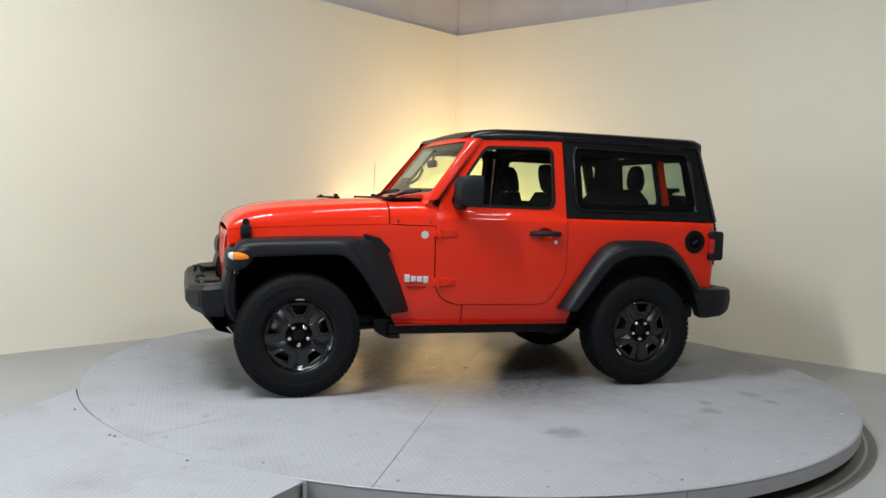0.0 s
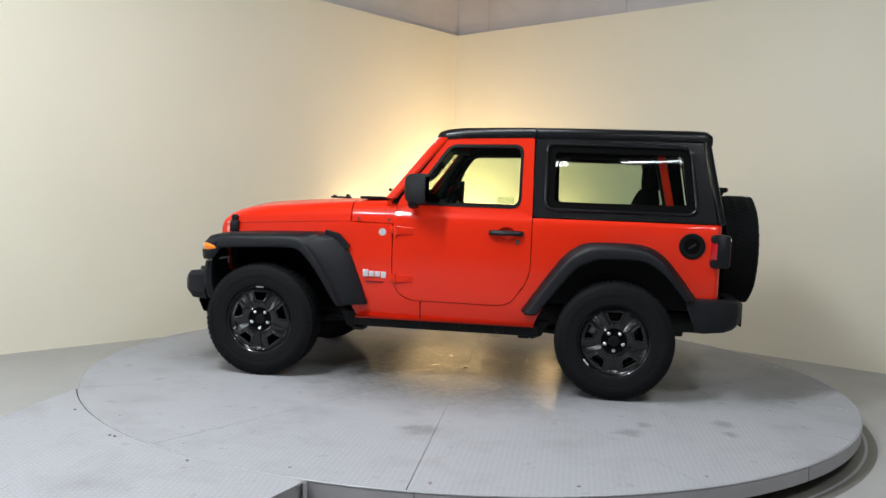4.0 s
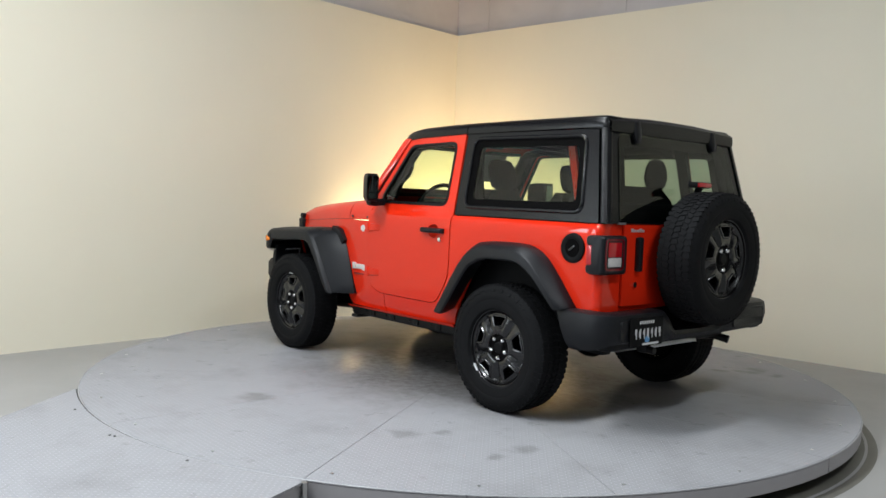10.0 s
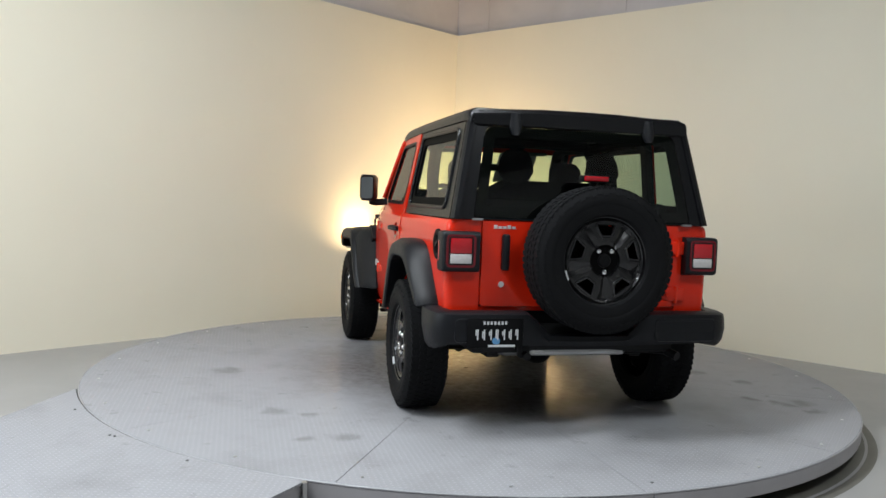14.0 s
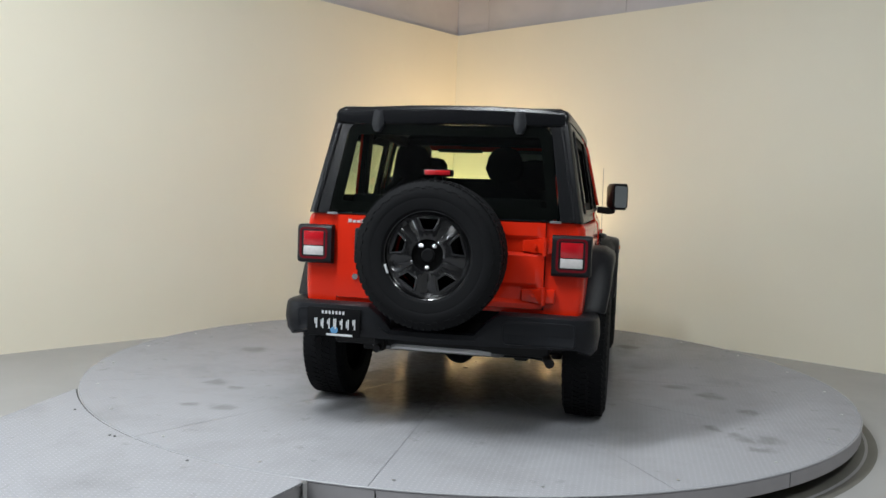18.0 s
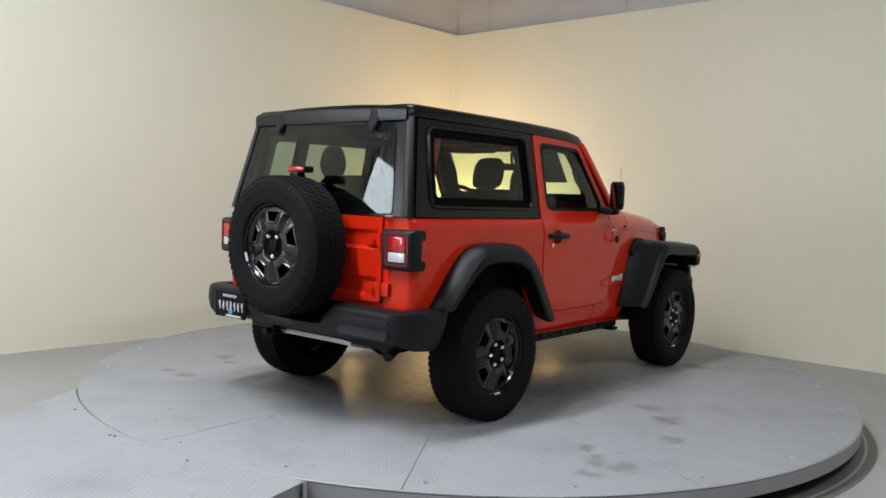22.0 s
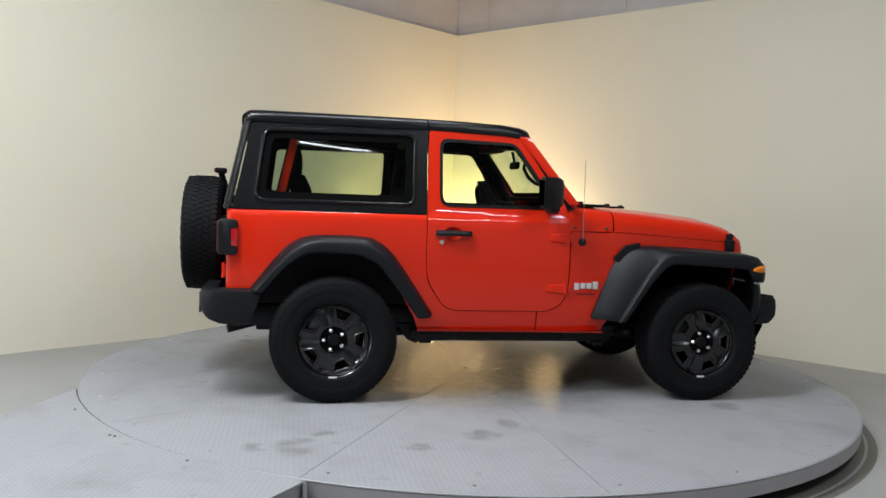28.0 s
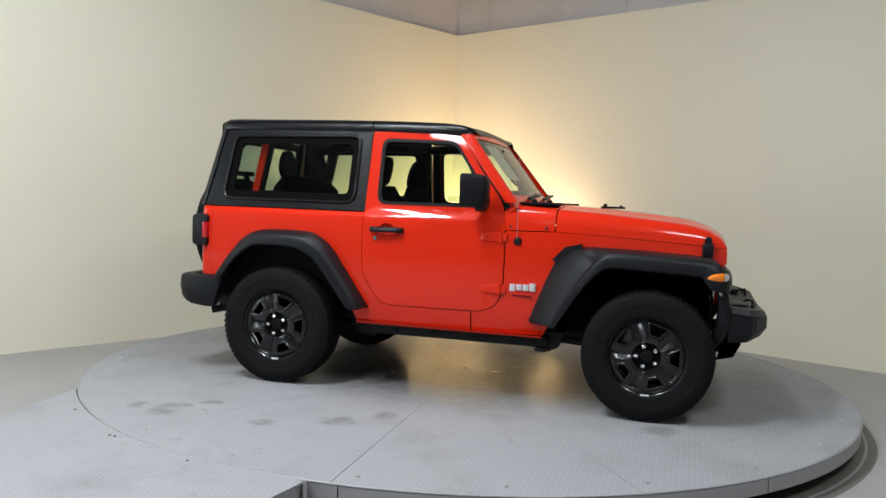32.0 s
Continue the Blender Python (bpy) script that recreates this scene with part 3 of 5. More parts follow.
def framed(pts, d):
    """The rounded outline of raw corners, drawn in by d."""
    n = len(pts)
    area = sum(pts[i - 1][0] * pts[i][1] - pts[i][0] * pts[i - 1][1] for i in range(n))
    k = 1 if area > 0 else -1
    out = []
    for i, p in enumerate(pts):
        a = (Vector(p[:2]) - Vector(pts[i - 1][:2])).normalized()
        b = (Vector(pts[(i + 1) % n][:2]) - Vector(p[:2])).normalized()
        na, nb = Vector((-a.y, a.x)) * k, Vector((-b.y, b.x)) * k
        q = Vector(p[:2]) + (na + nb) * (d / (1 + na.dot(nb)))
        out.append((q.x, q.y, max(.012, p[2] - d * .5)))
    return rounded(out)


def inset(loop, d):
    """The loop drawn in by d."""
    n = len(loop)
    area = sum(loop[i - 1][0] * loop[i][1] - loop[i][0] * loop[i - 1][1] for i in range(n))
    s = 1 if area > 0 else -1
    out = []
    for i in range(n):
        t = (Vector(loop[(i + 1) % n]) - Vector(loop[i - 1])).normalized()
        out.append(Vector(loop[i]) + Vector((-t.y, t.x)) * d * s)
    return out


door_line = inset(DOOR_EDGE, -.0035)
PANE = [(.185, 1.25, .05), (-.568, 1.247, .07), (-.568, 1.683, .06), (-.06, 1.672, .05), (.20, 1.30, .05)]
pane_line = framed(PANE, 0)

def cup_line(k):
    """The round finger cup behind the door handle."""
    return [(-.483 + .062 * k * math.cos(a), 1.072 + .046 * k * math.sin(a)) for a in [2 * math.pi * i / 24 for i in range(24)]]


doors = sided("door", lambda: panel(door_line, [pane_line, cup_line(1)], on_side(.004), .03, (0, 1, 0), XCUT, ZCUT + UPCUT), RED, "orange-red door with framed window")


sided("door_inner_frame", lambda: panel([p for p in inset(door_line, .012)], [framed(PANE, -.006)], on_side(-.03), .006, (0, 1, 0), (), UPCUT), TRIM, "black inner door frame", doors)
sided("window_seal", lambda: panel(framed(PANE, -.004), [framed(PANE, .016)], on_side(.007), .02, (0, 1, 0), (), UPCUT), SEAL, "black rubber window seal", doors)
sided("door_glass", lambda: panel(framed(PANE, .02), [], on_side(-.006), 0, (0, 1, 0), (), UPCUT), GLASS, "clear side window glass", doors)


def handle():
    bm = loft([[(x, y0 + .81 + yy, z) for yy, z in ((.0, 1.058), (.03 * h, 1.062), (.036 * h, 1.075), (.03 * h, 1.09), (0, 1.094))] for x, h, y0 in ((-.365, .6, 0), (-.375, 1, 0), (-.40, 1.15, .004), (-.48, 1.3, .01), (-.56, 1.15, .004), (-.585, 1, 0), (-.597, .6, 0))], True, True)
    return bm


sided("door_handle", handle, BLACK, "black pull handle", doors)
sided("handle_cup", lambda: loft([[on_side(.004 - d)(u, z) for u, z in cup_line(k)] for k, d in ((1.0, 0), (.97, .004), (.9, .014), (.75, .024), (.4, .03), (.02, .031))], True), RED, "orange-red finger cup behind the handle", doors)
sided("door_lock", lambda: cyl((-.559, .80, 1.018), (-.559, .826, 1.018), .014, 16), CHROME, "chrome key lock", doors)
for z in (1.062, .728):
    def hinge():
        bm = loft([[(x, side_y(x, z) + d, z + k * h) for k in (-1, -.8, .8, 1) for d in ((.002,) if abs(k) == 1 else (t,))] for x, t, h in ((.16, .004, .022), (.172, .011, .025), (.24, .015, .03), (.282, .017, .033))], False)
        cyl((.289, side_y(.289, z) + .012, z - .036), (.289, side_y(.289, z) + .012, z + .036), .0115, 10, bm)
        cyl((.2, side_y(.2, z) + .008, z), (.2, side_y(.2, z) + .016, z), .009, 8, bm)
        box(bm, (.29, side_y(.3, z) - .01, z - .026), (.33, side_y(.3, z) + .012, z + .026), None, .004)
        return bm
    sided("door_hinge", hinge, RED, "body-coloured exposed hinge", doors)


def mirror_shell():
    rings = []
    for x, k in ((.215, .55), (.205, .8), (.18, .95), (.13, 1.0), (.07, 1.0), (.058, .97)):
        cy, cz, hw, hh = .905 - .45 * (x - .137), 1.357, .054 * k, .1 * k
        rings.append([(x, cy + hw * u, cz + hh * v) for u, v in ((-1, -.7), (-.8, -1), (.75, -1), (1, -.75), (1, .7), (.8, 1), (-.75, 1), (-1, .8))])
    return loft(rings, True, True)


shells = sided("mirror", mirror_shell, BLACK, "black door mirror housing")
sided("mirror_glass", lambda: panel(rounded([(.898, 1.275, .02), (.985, 1.275, .02), (.987, 1.435, .02), (.896, 1.44, .02)]), [], lambda y, z: Vector((.052 + .12 * (y - .94), y, z)), .004, (-1, 0, 0)), MIRROR, "mirror glass", shells)


def mirror_arm():
    bm = loft([[(.155 + dx * s, y, z + dz * s) for dx, dz in ((-.02, -.024), (.028, -.026), (.042, -.008), (.04, .02), (.02, .028), (-.018, .028), (-.026, 0))] for y, z, s in ((.765, 1.252, .9), (.80, 1.25, 1.0), (.845, 1.246, 1.0), (.88, 1.248, .95), (.90, 1.255, .85), (.905, 1.285, .75))], True, True)
    return bm


sided("mirror_arm", mirror_arm, BLACK, "black mirror foot", shells)

# ---- hood, cowl, fenders and grille
HOOD = [(1.668, 1.035, 1.055, 1.062, .565), (1.655, 1.045, 1.095, 1.105, .575), (1.62, 1.052, 1.128, 1.142, .583), (1.55, 1.06, 1.163, 1.178, .593), (1.45, 1.067, 1.188, 1.208, .61), (1.36, 1.073, 1.2, 1.224, .625), (1.2, 1.082, 1.216, 1.24, .652), (.9, 1.1, 1.24, 1.262, .70), (.63, 1.113, 1.257, 1.277, .742)]


def hood_row(x, zs, ze, zc, ye):
    half = [(ye, zs), (ye - .004, zs + (ze - zs) * .3), (ye - .015, zs + (ze - zs) * .55), (ye - .036, zs + (ze - zs) * .76), (ye - .068, zs + (ze - zs) * .91), (ye - .11, zs + (ze - zs) * .985), (ye - .15, ze + (zc - ze) * .1), (ye * .64, ze + (zc - ze) * .3), (ye * .59, ze + (zc - ze) * .55), (ye * .54, zc - .002), (ye * .25, zc + .003)]
    return [Vector((x, y, z)) for y, z in half] + [Vector((x, 0, zc + .004))] + [Vector((x, -y, z)) for y, z in reversed(half)]


hood = part("hood", loft([hood_row(*r) for r in HOOD]), RED, car, "orange-red bonnet with raised centre", angle=50)


def cowl_rows():
    rows = [hood_row(.622, 1.1135, 1.2575, 1.2775, .743), hood_row(.5, 1.112, 1.262, 1.283, .757), hood_row(.36, 1.111, 1.268, 1.288, .772), hood_row(.30, 1.111, 1.272, 1.29, .78)]
    return loft(rows)


part("cowl", cowl_rows(), RED, car, "orange-red cowl in front of the windscreen", angle=50)
sided("fender", lambda: loft([[Vector((x, ye - .001, zs - .003)), Vector((x, ye + .004, zs - .05)), Vector((x, ye + .006, .955))] for x, zs, ze, zc, ye in HOOD] + [[Vector((.58, .748, 1.108)), Vector((.58, .755, 1.06)), Vector((.58, .757, .955))]]), RED)
# added strip that blocks light leaking through the gap under the bonnet
sided("hood_gap_blocker", lambda: loft([[Vector((x - .01, ye - .014, zs - .04)), Vector((x - .01, ye - .014, zs + .02))] for x, zs, ze, zc, ye in HOOD]), SEAL, "added black strip blocking the gap under the bonnet edge")
for x in (.57, .345):
    sided("cowl_bolt", lambda: cyl((x, side_y(x, 1.1) - .02, 1.133), (x, side_y(x, 1.1) - .005, 1.133), .009, 8), DARK)
sided("cowl_vent", lambda: rbox((.34, .05, 1.274), (.6, .62, 1.293), .006), TRIM, "black cowl grille")


def latch():
    bm = rbox((1.52, .575, .995), (1.585, .63, 1.078), .008)
    box(bm, (1.532, .575, 1.075), (1.573, .612, 1.11))
    cyl((1.553, .585, 1.10), (1.553, .622, 1.10), .022, 10, bm)
    return bm


sided("hood_latch", latch, BLACK, "black rubber bonnet catch")
bm = rbox((.83, -.02, 1.268), (1.0, .02, 1.283), .006)
cyl((.86, -.03, 1.29), (.86, .03, 1.29), .012, 8, bm)
cyl((.97, -.03, 1.285), (.97, .03, 1.285), .009, 8, bm)
part("hood_rest", bm, BLACK, hood, "black bonnet footman loop")
grille_line = rounded([(-.575, 1.03, .05), (-.585, .86), (-.53, .69, .05), (.53, .69, .05), (.585, .86), (.575, 1.03, .05)])
slots = [rounded([(y - .022, .80, .02), (y + .022, .80, .02), (y + .022, 1.0, .02), (y - .022, 1.0, .02)]) for y in [(i - 3) * .082 for i in range(7)]]
lamps = [[(s * .44 + .092 * math.cos(a), .915 + .092 * math.sin(a)) for a in [2 * math.pi * k / 24 for k in range(24)]] for s in (1, -1)]


def on_grille(d=0.0):
    return lambda y, z: Vector((1.680 - .05 * max(0, z - .86) + .06 * (z - .86 if z < .86 else 0) - .022 * (abs(y) / .58) ** 3 + d, y, z))


grille = part("grille", panel(grille_line, slots + lamps, on_grille(), .05, (1, 0, 0), (-.5, -.3, 0, .3, .5), (.86, .93)), RED, car, "orange-red upright slotted grille")
part("grille_mesh", panel(inset(grille_line, .02), [], on_grille(-.055), .01, (1, 0, 0)), DARK, grille)
for s in (1, -1):
    part("headlight", revolve([(.001, .02), (.05, .014), (.085, 0), (.09, -.02)], 24), LENS_WHITE, car, "round headlight", m=pose(1.625, s * .44, .915, 0, 0, -90))
    part("headlight_ring", revolve([(.086, 0), (.088, .012), (.094, .012), (.094, -.03)], 24), BLACK, car, m=pose(1.63, s * .44, .915, 0, 0, -90))

# ---- fender flares
FO = [(1.61, .84), (1.625, 0.895), (1.605, 0.960), (1.545, 0.995), (1.25, 1.015), (1.0, 1.025), (.82, 1.027), (.71, 1.000), (.63, 0.905), (.555, .73), (.485, .54)]
FM = [(1.68, .835), (1.67, 0.885), (1.64, 0.940), (1.56, 0.982), (1.25, 0.997), (1.02, 1.003), (.94, 0.985), (.87, 0.915), (.775, .785), (.685, .63), (.635, .535)]
FI = [(1.66, .825), (1.645, .85), (1.59, 0.870), (1.51, 0.893), (1.25, 0.907), (1.05, 0.915), (.965, 0.905), (.9, 0.855), (.815, .75), (.73, .615), (.675, .53)]
RO = [(-.605, .56), (-.845, .91), (-.965, 1.012), (-1.05, 1.038), (-1.2, 1.044), (-1.38, 1.038), (-1.5, 0.992), (-1.605, .89), (-1.745, .705)]
RM = [(-.625, .552), (-.865, .892), (-.985, 0.987), (-1.06, 1.014), (-1.2, 1.022), (-1.38, 1.014), (-1.482, 0.967), (-1.582, .872), (-1.72, .70)]
RI = [(-.715, .545), (-.945, .845), (-1.03, 0.902), (-1.1, 0.930), (-1.22, 0.937), (-1.39, 0.932), (-1.485, 0.882), (-1.56, .815), (-1.66, .692)]


def finer(pts, n=3):
    """A smooth curve through the points."""
    out = []
    for k in range(len(pts) - 1):
        p0, p1, p2, p3 = (Vector(pts[min(max(j, 0), len(pts) - 1)]) for j in (k - 1, k, k + 1, k + 2))
        for q in range(n):
            t = q / n
            out.append((p1 * 2 + (p2 - p0) * t + (p0 * 2 - p1 * 5 + p2 * 4 - p3) * t * t + (p1 * 3 - p0 - p2 * 3 + p3) * t ** 3) / 2)
    return out + [Vector(pts[-1])]


def flare(o, m, i, y_in, tip):
    rings = []
    tip = [v.x for v in finer([(y, 0) for y in tip])]
    o, m, i = finer(o), finer(m), finer(i)
    for k, ((ox, oz), (mx, mz), (ix, iz)) in enumerate(zip(o, m, i)):
        yi, yo = y_in(ox), tip[k]
        dx, dz = (mx - ix), (mz - iz)
        rings.append([Vector((ox, yi - .02, oz - .004)), Vector((ox, yi, oz)), Vector((ox * .5 + mx * .5, yi * .42 + yo * .58, oz * .6 + mz * .4 + .006)), Vector((mx + .04 * dx * 0, yo - .03, mz + .004)), Vector((mx - dx * .12, yo - .008, mz - dz * .12)), Vector((mx - dx * .3, yo, mz - dz * .3)), Vector((ix + dx * .12, yo + .002, iz + dz * .12)), Vector((ix, yo - .008, iz)), Vector((ix, yo - .06, iz + .01)), Vector((ix, yi, iz + .03))])
    for end, k in ((0, 1), (-1, -2)):
        a, b = rings[end], rings[k]
        mid = sum(a, Vector()) / len(a)
        step = sum((p - q for p, q in zip(a, b)), Vector()) / len(a)
        tail = [mid + (p - mid) * .86 + step.normalized() * .012 for p in a]
        rings = [tail] + rings if end == 0 else rings + [tail]
    return loft(rings, True, True)


front_flares = sided("fender_flare", lambda: flare(FO, FM, FI, lambda x: interp(x, [(.5, .775), (.63, .77), (.8, .74), (1.6, .57)]), (.85, .89, .915, .928, .935, .935, .935, .935, .935, .93, .92)), BLACK, "black moulded plastic front wheel flare")
sided("fender_flare", lambda: flare(RO, RM, RI, lambda x: .80, (.92, .935, .94, .94, .94, .94, .935, .93, .91)), BLACK, "black moulded plastic rear wheel flare")
sided("fender_vent", lambda: loft([[(x, y, z) for x, z in ((.80, 1.045), (.70, 1.022), (.622, .94), (.70, .86), (.80, .86))] for y in (.72, .792)], True, True), BLACK, "black fender side vent")


NOSE = [(1.678, .56), (1.692, .70), (1.692, .80), (1.686, .85), (1.672, .886), (1.652, .911), (1.625, .927), (1.59, .935), (1.56, .934), (1.535, .926)]


def marker(stations):
    """A lens laid on the flare's rounded end; each station has its place along the end, low and high edge and how proud it is."""
    rings = []
    for x, lo, hi, d in stations:
        y = interp(x, sorted((a, b) for a, b in NOSE[3:])) + d
        k = .35 * (hi - lo)
        rings.append([(x, y - .035, lo), (x, y - .002, lo), (x, y + .003, lo + k * .5), (x, y + .004, (lo + hi) / 2), (x, y + .002, hi - k * .5), (x, y - .003, hi), (x, y - .035, hi)])
    return loft(rings, True, True)


sided("side_marker", lambda: marker([(1.552, .886, .892, -.001), (1.562, .882, .906, .002), (1.59, .878, .918, .003), (1.615, .876, .922, .004), (1.644, .875, .924, .004)]), LENS_AMBER, "amber side marker lamp", front_flares)
sided("running_lamp", lambda: marker([(1.646, .875, .923, .004), (1.653, .876, .922, .004), (1.662, .879, .92, .005), (1.67, .884, .914, .004), (1.676, .892, .906, 0)]), LENS_WHITE, "white running lamp", front_flares)


def clip_strip():
    bm = loft([[(x, y, z - .007), (x - .006, y, z - .007), (x - .006, y, z + .007), (x, y, z + .007)] for x, y, z in ((1.60, .60, .803), (1.638, .885, .796))], True, True)
    loft([[(1.60, y, z) for y in (.60, .615)] + [(1.594, y, z) for y in (.615, .60)] for z in (.81, .758)], True, True, bm)
    return bm


sided("flare_clip_strip", clip_strip, WHITE, "pale bent strip behind the flare's front end", front_flares)


def nose():
    """The blunt front end of the flare that carries the lamp."""
    rings = []
    for x, y in NOSE:
        low = interp(x, [(1.53, .895), (1.56, .868), (1.595, .835), (1.635, .812), (1.67, .803), (1.72, .80)])
        top = interp(x, [(1.53, .972), (1.60, .962), (1.66, .948), (1.72, .94)])
        b = min(.05, .012 + (x - 1.53) * .4)
        rings.append([(x - .012, y - .004, low), (x - .002, y, low + .014), (x + .003, y, low * .6 + top * .4), (x, y, top - .045), (x - .012, y - .006, top - .016), (x - .03, y - .02, top), (x - b - .01, y - .03, top - .01), (x - b, y - .012, low + .004)])
    return loft(rings, True, True)


sided("flare_nose", nose, BLACK, "black front end of the flare", front_flares)


def side_cover():
    """The black moulding from the flare's front end down to the bumper, hollowed behind for the wheel."""
    rows = [(1.665, 1.615, .83, .84), (1.69, 1.625, .835, .78), (1.705, 1.63, .835, .70), (1.705, 1.63, .825, .62), (1.69, 1.615, .81, .54), (1.65, 1.585, .785, .475), (1.60, 1.555, .76, .435)]
    return loft([[(xf - .01, .48, z), (xf, yo - .05, z), (xf - .012, yo - .015, z), (xf - .035, yo, z), (xb, yo - .004, z), (xb - .012, yo - .03, z), (xb, .48, z)] for xf, xb, yo, z in rows], True, True)


sided("side_cover", side_cover, BLACK, "black moulding between flare and bumper")


# ---- wheel wells and chassis
for path, xc in ((FI, 1.23), (RI, -1.23)):
    def well():
        pts = [(x + (x - xc) * .03, z + .03) for x, z in path]
        bm = loft([[Vector((x, y, z)) for x, z in pts] for y in (.40, .83)])
        f = bm.faces.new([bm.verts.new((x, .40, z)) for x, z in pts])
        return bm
    sided("wheel_liner", well, LINER, "black wheel-arch liner")
part("floor_pan", rbox((-1.85, -.62, .44), (.62, .62, .58), .02), UNDER, car, "black floor pan")
part("engine_bay", rbox((.55, -.52, .46), (1.58, .52, 1.02), .03), LINER, car, "black inner wing")
for s in (1, -1):
    part("frame_rail", rbox((-1.72, s * .45 - .04, .39), (1.72, s * .45 + .04, .48), .012), UNDER, car, "black chassis rail")
for x in (1.23, -1.23):
    bm = cyl((x, -.72, .39), (x, .72, .39), .042, 14)
    bmesh.ops.create_uvsphere(bm, u_segments=16, v_segments=10, radius=.14, matrix=pose(x, .18 if x > 0 else 0, .38) @ Matrix.Diagonal((1, .8, .9, 1)))
    part("axle", bm, UNDER, car, "black solid axle with diff housing")
    for s in (1, -1):
        coil = [(x + .055 * math.cos(a * .7), s * .5 + .055 * math.sin(a * .7), .44 + a * .0064) for a in range(52)]
        part("coil_spring", tube(coil, .009, 6), UNDER, car)
        xs = x + (.16 if x < 0 else -.14)
        bm = cyl((xs, s * .6, .35), (xs + .03, s * .55, .62), .026, 12)
        cyl((xs, s * .6, .30), (xs, s * .6, .36), .035, 12, bm)
        part("shock_absorber", bm, UNDER, car)
        bm = tube([(x, s * .52, .36), (x * .42, s * .46, .40)], .028, 10)
        part("control_arm", bm, UNDER, car)
for x in (-.45, -.2, .08, .33):
    sided("rail_bracket", lambda: rbox((x - .03, .68, .375), (x + .03, .715, .445), .006), UNDER)
    sided("rail_bolt", lambda: cyl((x + .08, .70, .40), (x + .08, .711, .40), .009, 8), UNDER)
sided("brake_line", lambda: tube([(.55, .60, .41), (.3, .62, .385), (-.2, .62, .38), (-.62, .60, .385), (-.75, .55, .42)], .007, 6), UNDER)
sided("rear_bracket", lambda: loft([[(-.80, y, .46), (-.74, y, .36), (-.68, y, .335), (-.62, y, .36), (-.62, y, .46)] for y in (.52, .64)], True, True), UNDER, "black trailing arm bracket")
sided("front_bracket", lambda: loft([[(.52, y, .46), (.55, y, .36), (.60, y, .33), (.66, y, .36), (.70, y, .46)] for y in (.54, .66)], True, True), UNDER, "black control arm bracket")
part("drive_shaft", cyl((-1.1, 0, .40), (.2, .05, .47), .032, 12), UNDER, car)
part("skid_plate", rbox((-.6, -.35, .33), (.25, .35, .40), .03), UNDER, car, "black skid plate")
sided("body_mount", lambda: rbox((-.66, .58, .34), (-.58, .68, .39), .01), UNDER)
sided("body_mount", lambda: rbox((.52, .60, .335), (.60, .72, .36), .008), UNDER)
bm = tube([(-.3, -.3, .40), (-1.0, -.36, .42), (-1.5, -.32, .40)], .03, 10)
part("exhaust_pipe", bm, PIPE, car)
bm = bmesh.new()
rings = []
for y, k in ((-.36, .75), (-.33, 1), (.38, 1), (.42, .75)):
    rings.append([(-1.70 + .10 * k * math.cos(2 * math.pi * i / 16), y, .445 + .045 * k * math.sin(2 * math.pi * i / 16)) for i in range(16)])
muffler = part("muffler", loft(rings, True, True), ALU, car, "silver exhaust silencer")
part("heat_shield", loft([[(-1.845, y, .43), (-1.855, y, .445 + d), (-1.84, y, .48 + d), (-1.77, y, .495 + d)] for y, d in ((-.30, -.015), (-.21, .0), (.25, .0), (.28, -.015))]), SHEET, muffler, "bright heat shield")
bm = tube([(-1.72, -.33, .43), (-1.74, -.5, .44), (-1.80, -.6, .44), (-1.89, -.63, .42)], [.026, .026, .027, .027], 12)
part("tail_pipe", bm, UNDER, car, "exhaust tail pipe")
bm = rbox((-1.93, .30, .425), (-1.86, .36, .50), .012)
cyl((-1.97, .33, .445), (-1.9, .33, .445), .022, 12, bm)
part("tow_eye", bm, UNDER, car, "black rear tow loop")

# ---- bumpers
path = [(-1.665, .872), (-1.80, .884), (-1.93, .880), (-2.0, .858), (-2.036, .815), (-2.05, .75), (-2.053, .36), (-2.05, .30), (-2.04, .23), (-2.035, 0)]
tops = [.698, .70, .70, .70, .70, .70, .70, .655, .58, .575]
lows = [.475, .475, .488, .508, .522, .525, .515, .512, .51, .505]
rings = []
full = list(zip(path, tops, lows))
full += [((x, -y), t, l) for (x, y), t, l in reversed(full[:-1])]
for i, ((x, y), t, l) in enumerate(full):
    (x0, y0), (x1, y1) = full[max(i - 1, 0)][0], full[min(i + 1, len(full) - 1)][0]
    n = Vector((y1 - y0, -(x1 - x0), 0)).normalized()
    if n.dot(Vector((x + 1.2, y, 0))) < 0:
        n = -n
    p = Vector((x, y, 0))
    rings.append([p - n * .10 + Vector((0, 0, t)), p - n * .03 + Vector((0, 0, t)), p - n * .006 + Vector((0, 0, t - .012)), p + Vector((0, 0, t - .04)), p + n * .004 + Vector((0, 0, t * .5 + l * .5)), p - n * .008 + Vector((0, 0, l + .03)), p - n * .03 + Vector((0, 0, l)), p - n * .10 + Vector((0, 0, l + .01))])
for r in (rings[0], rings[-1]):
    for p in r:
        p.x -= .085 * (.70 - p.z) / .22
rear_bumper = part("rear_bumper", loft(rings, True, True), BLACK, car, "black plastic wrap-round rear bumper")
part("spare_tray", loft([[(-2.02, y, .58), (-1.9, y, .62), (-1.9, y, .69)] for y in (-.33, .33)]), LINER, rear_bumper)
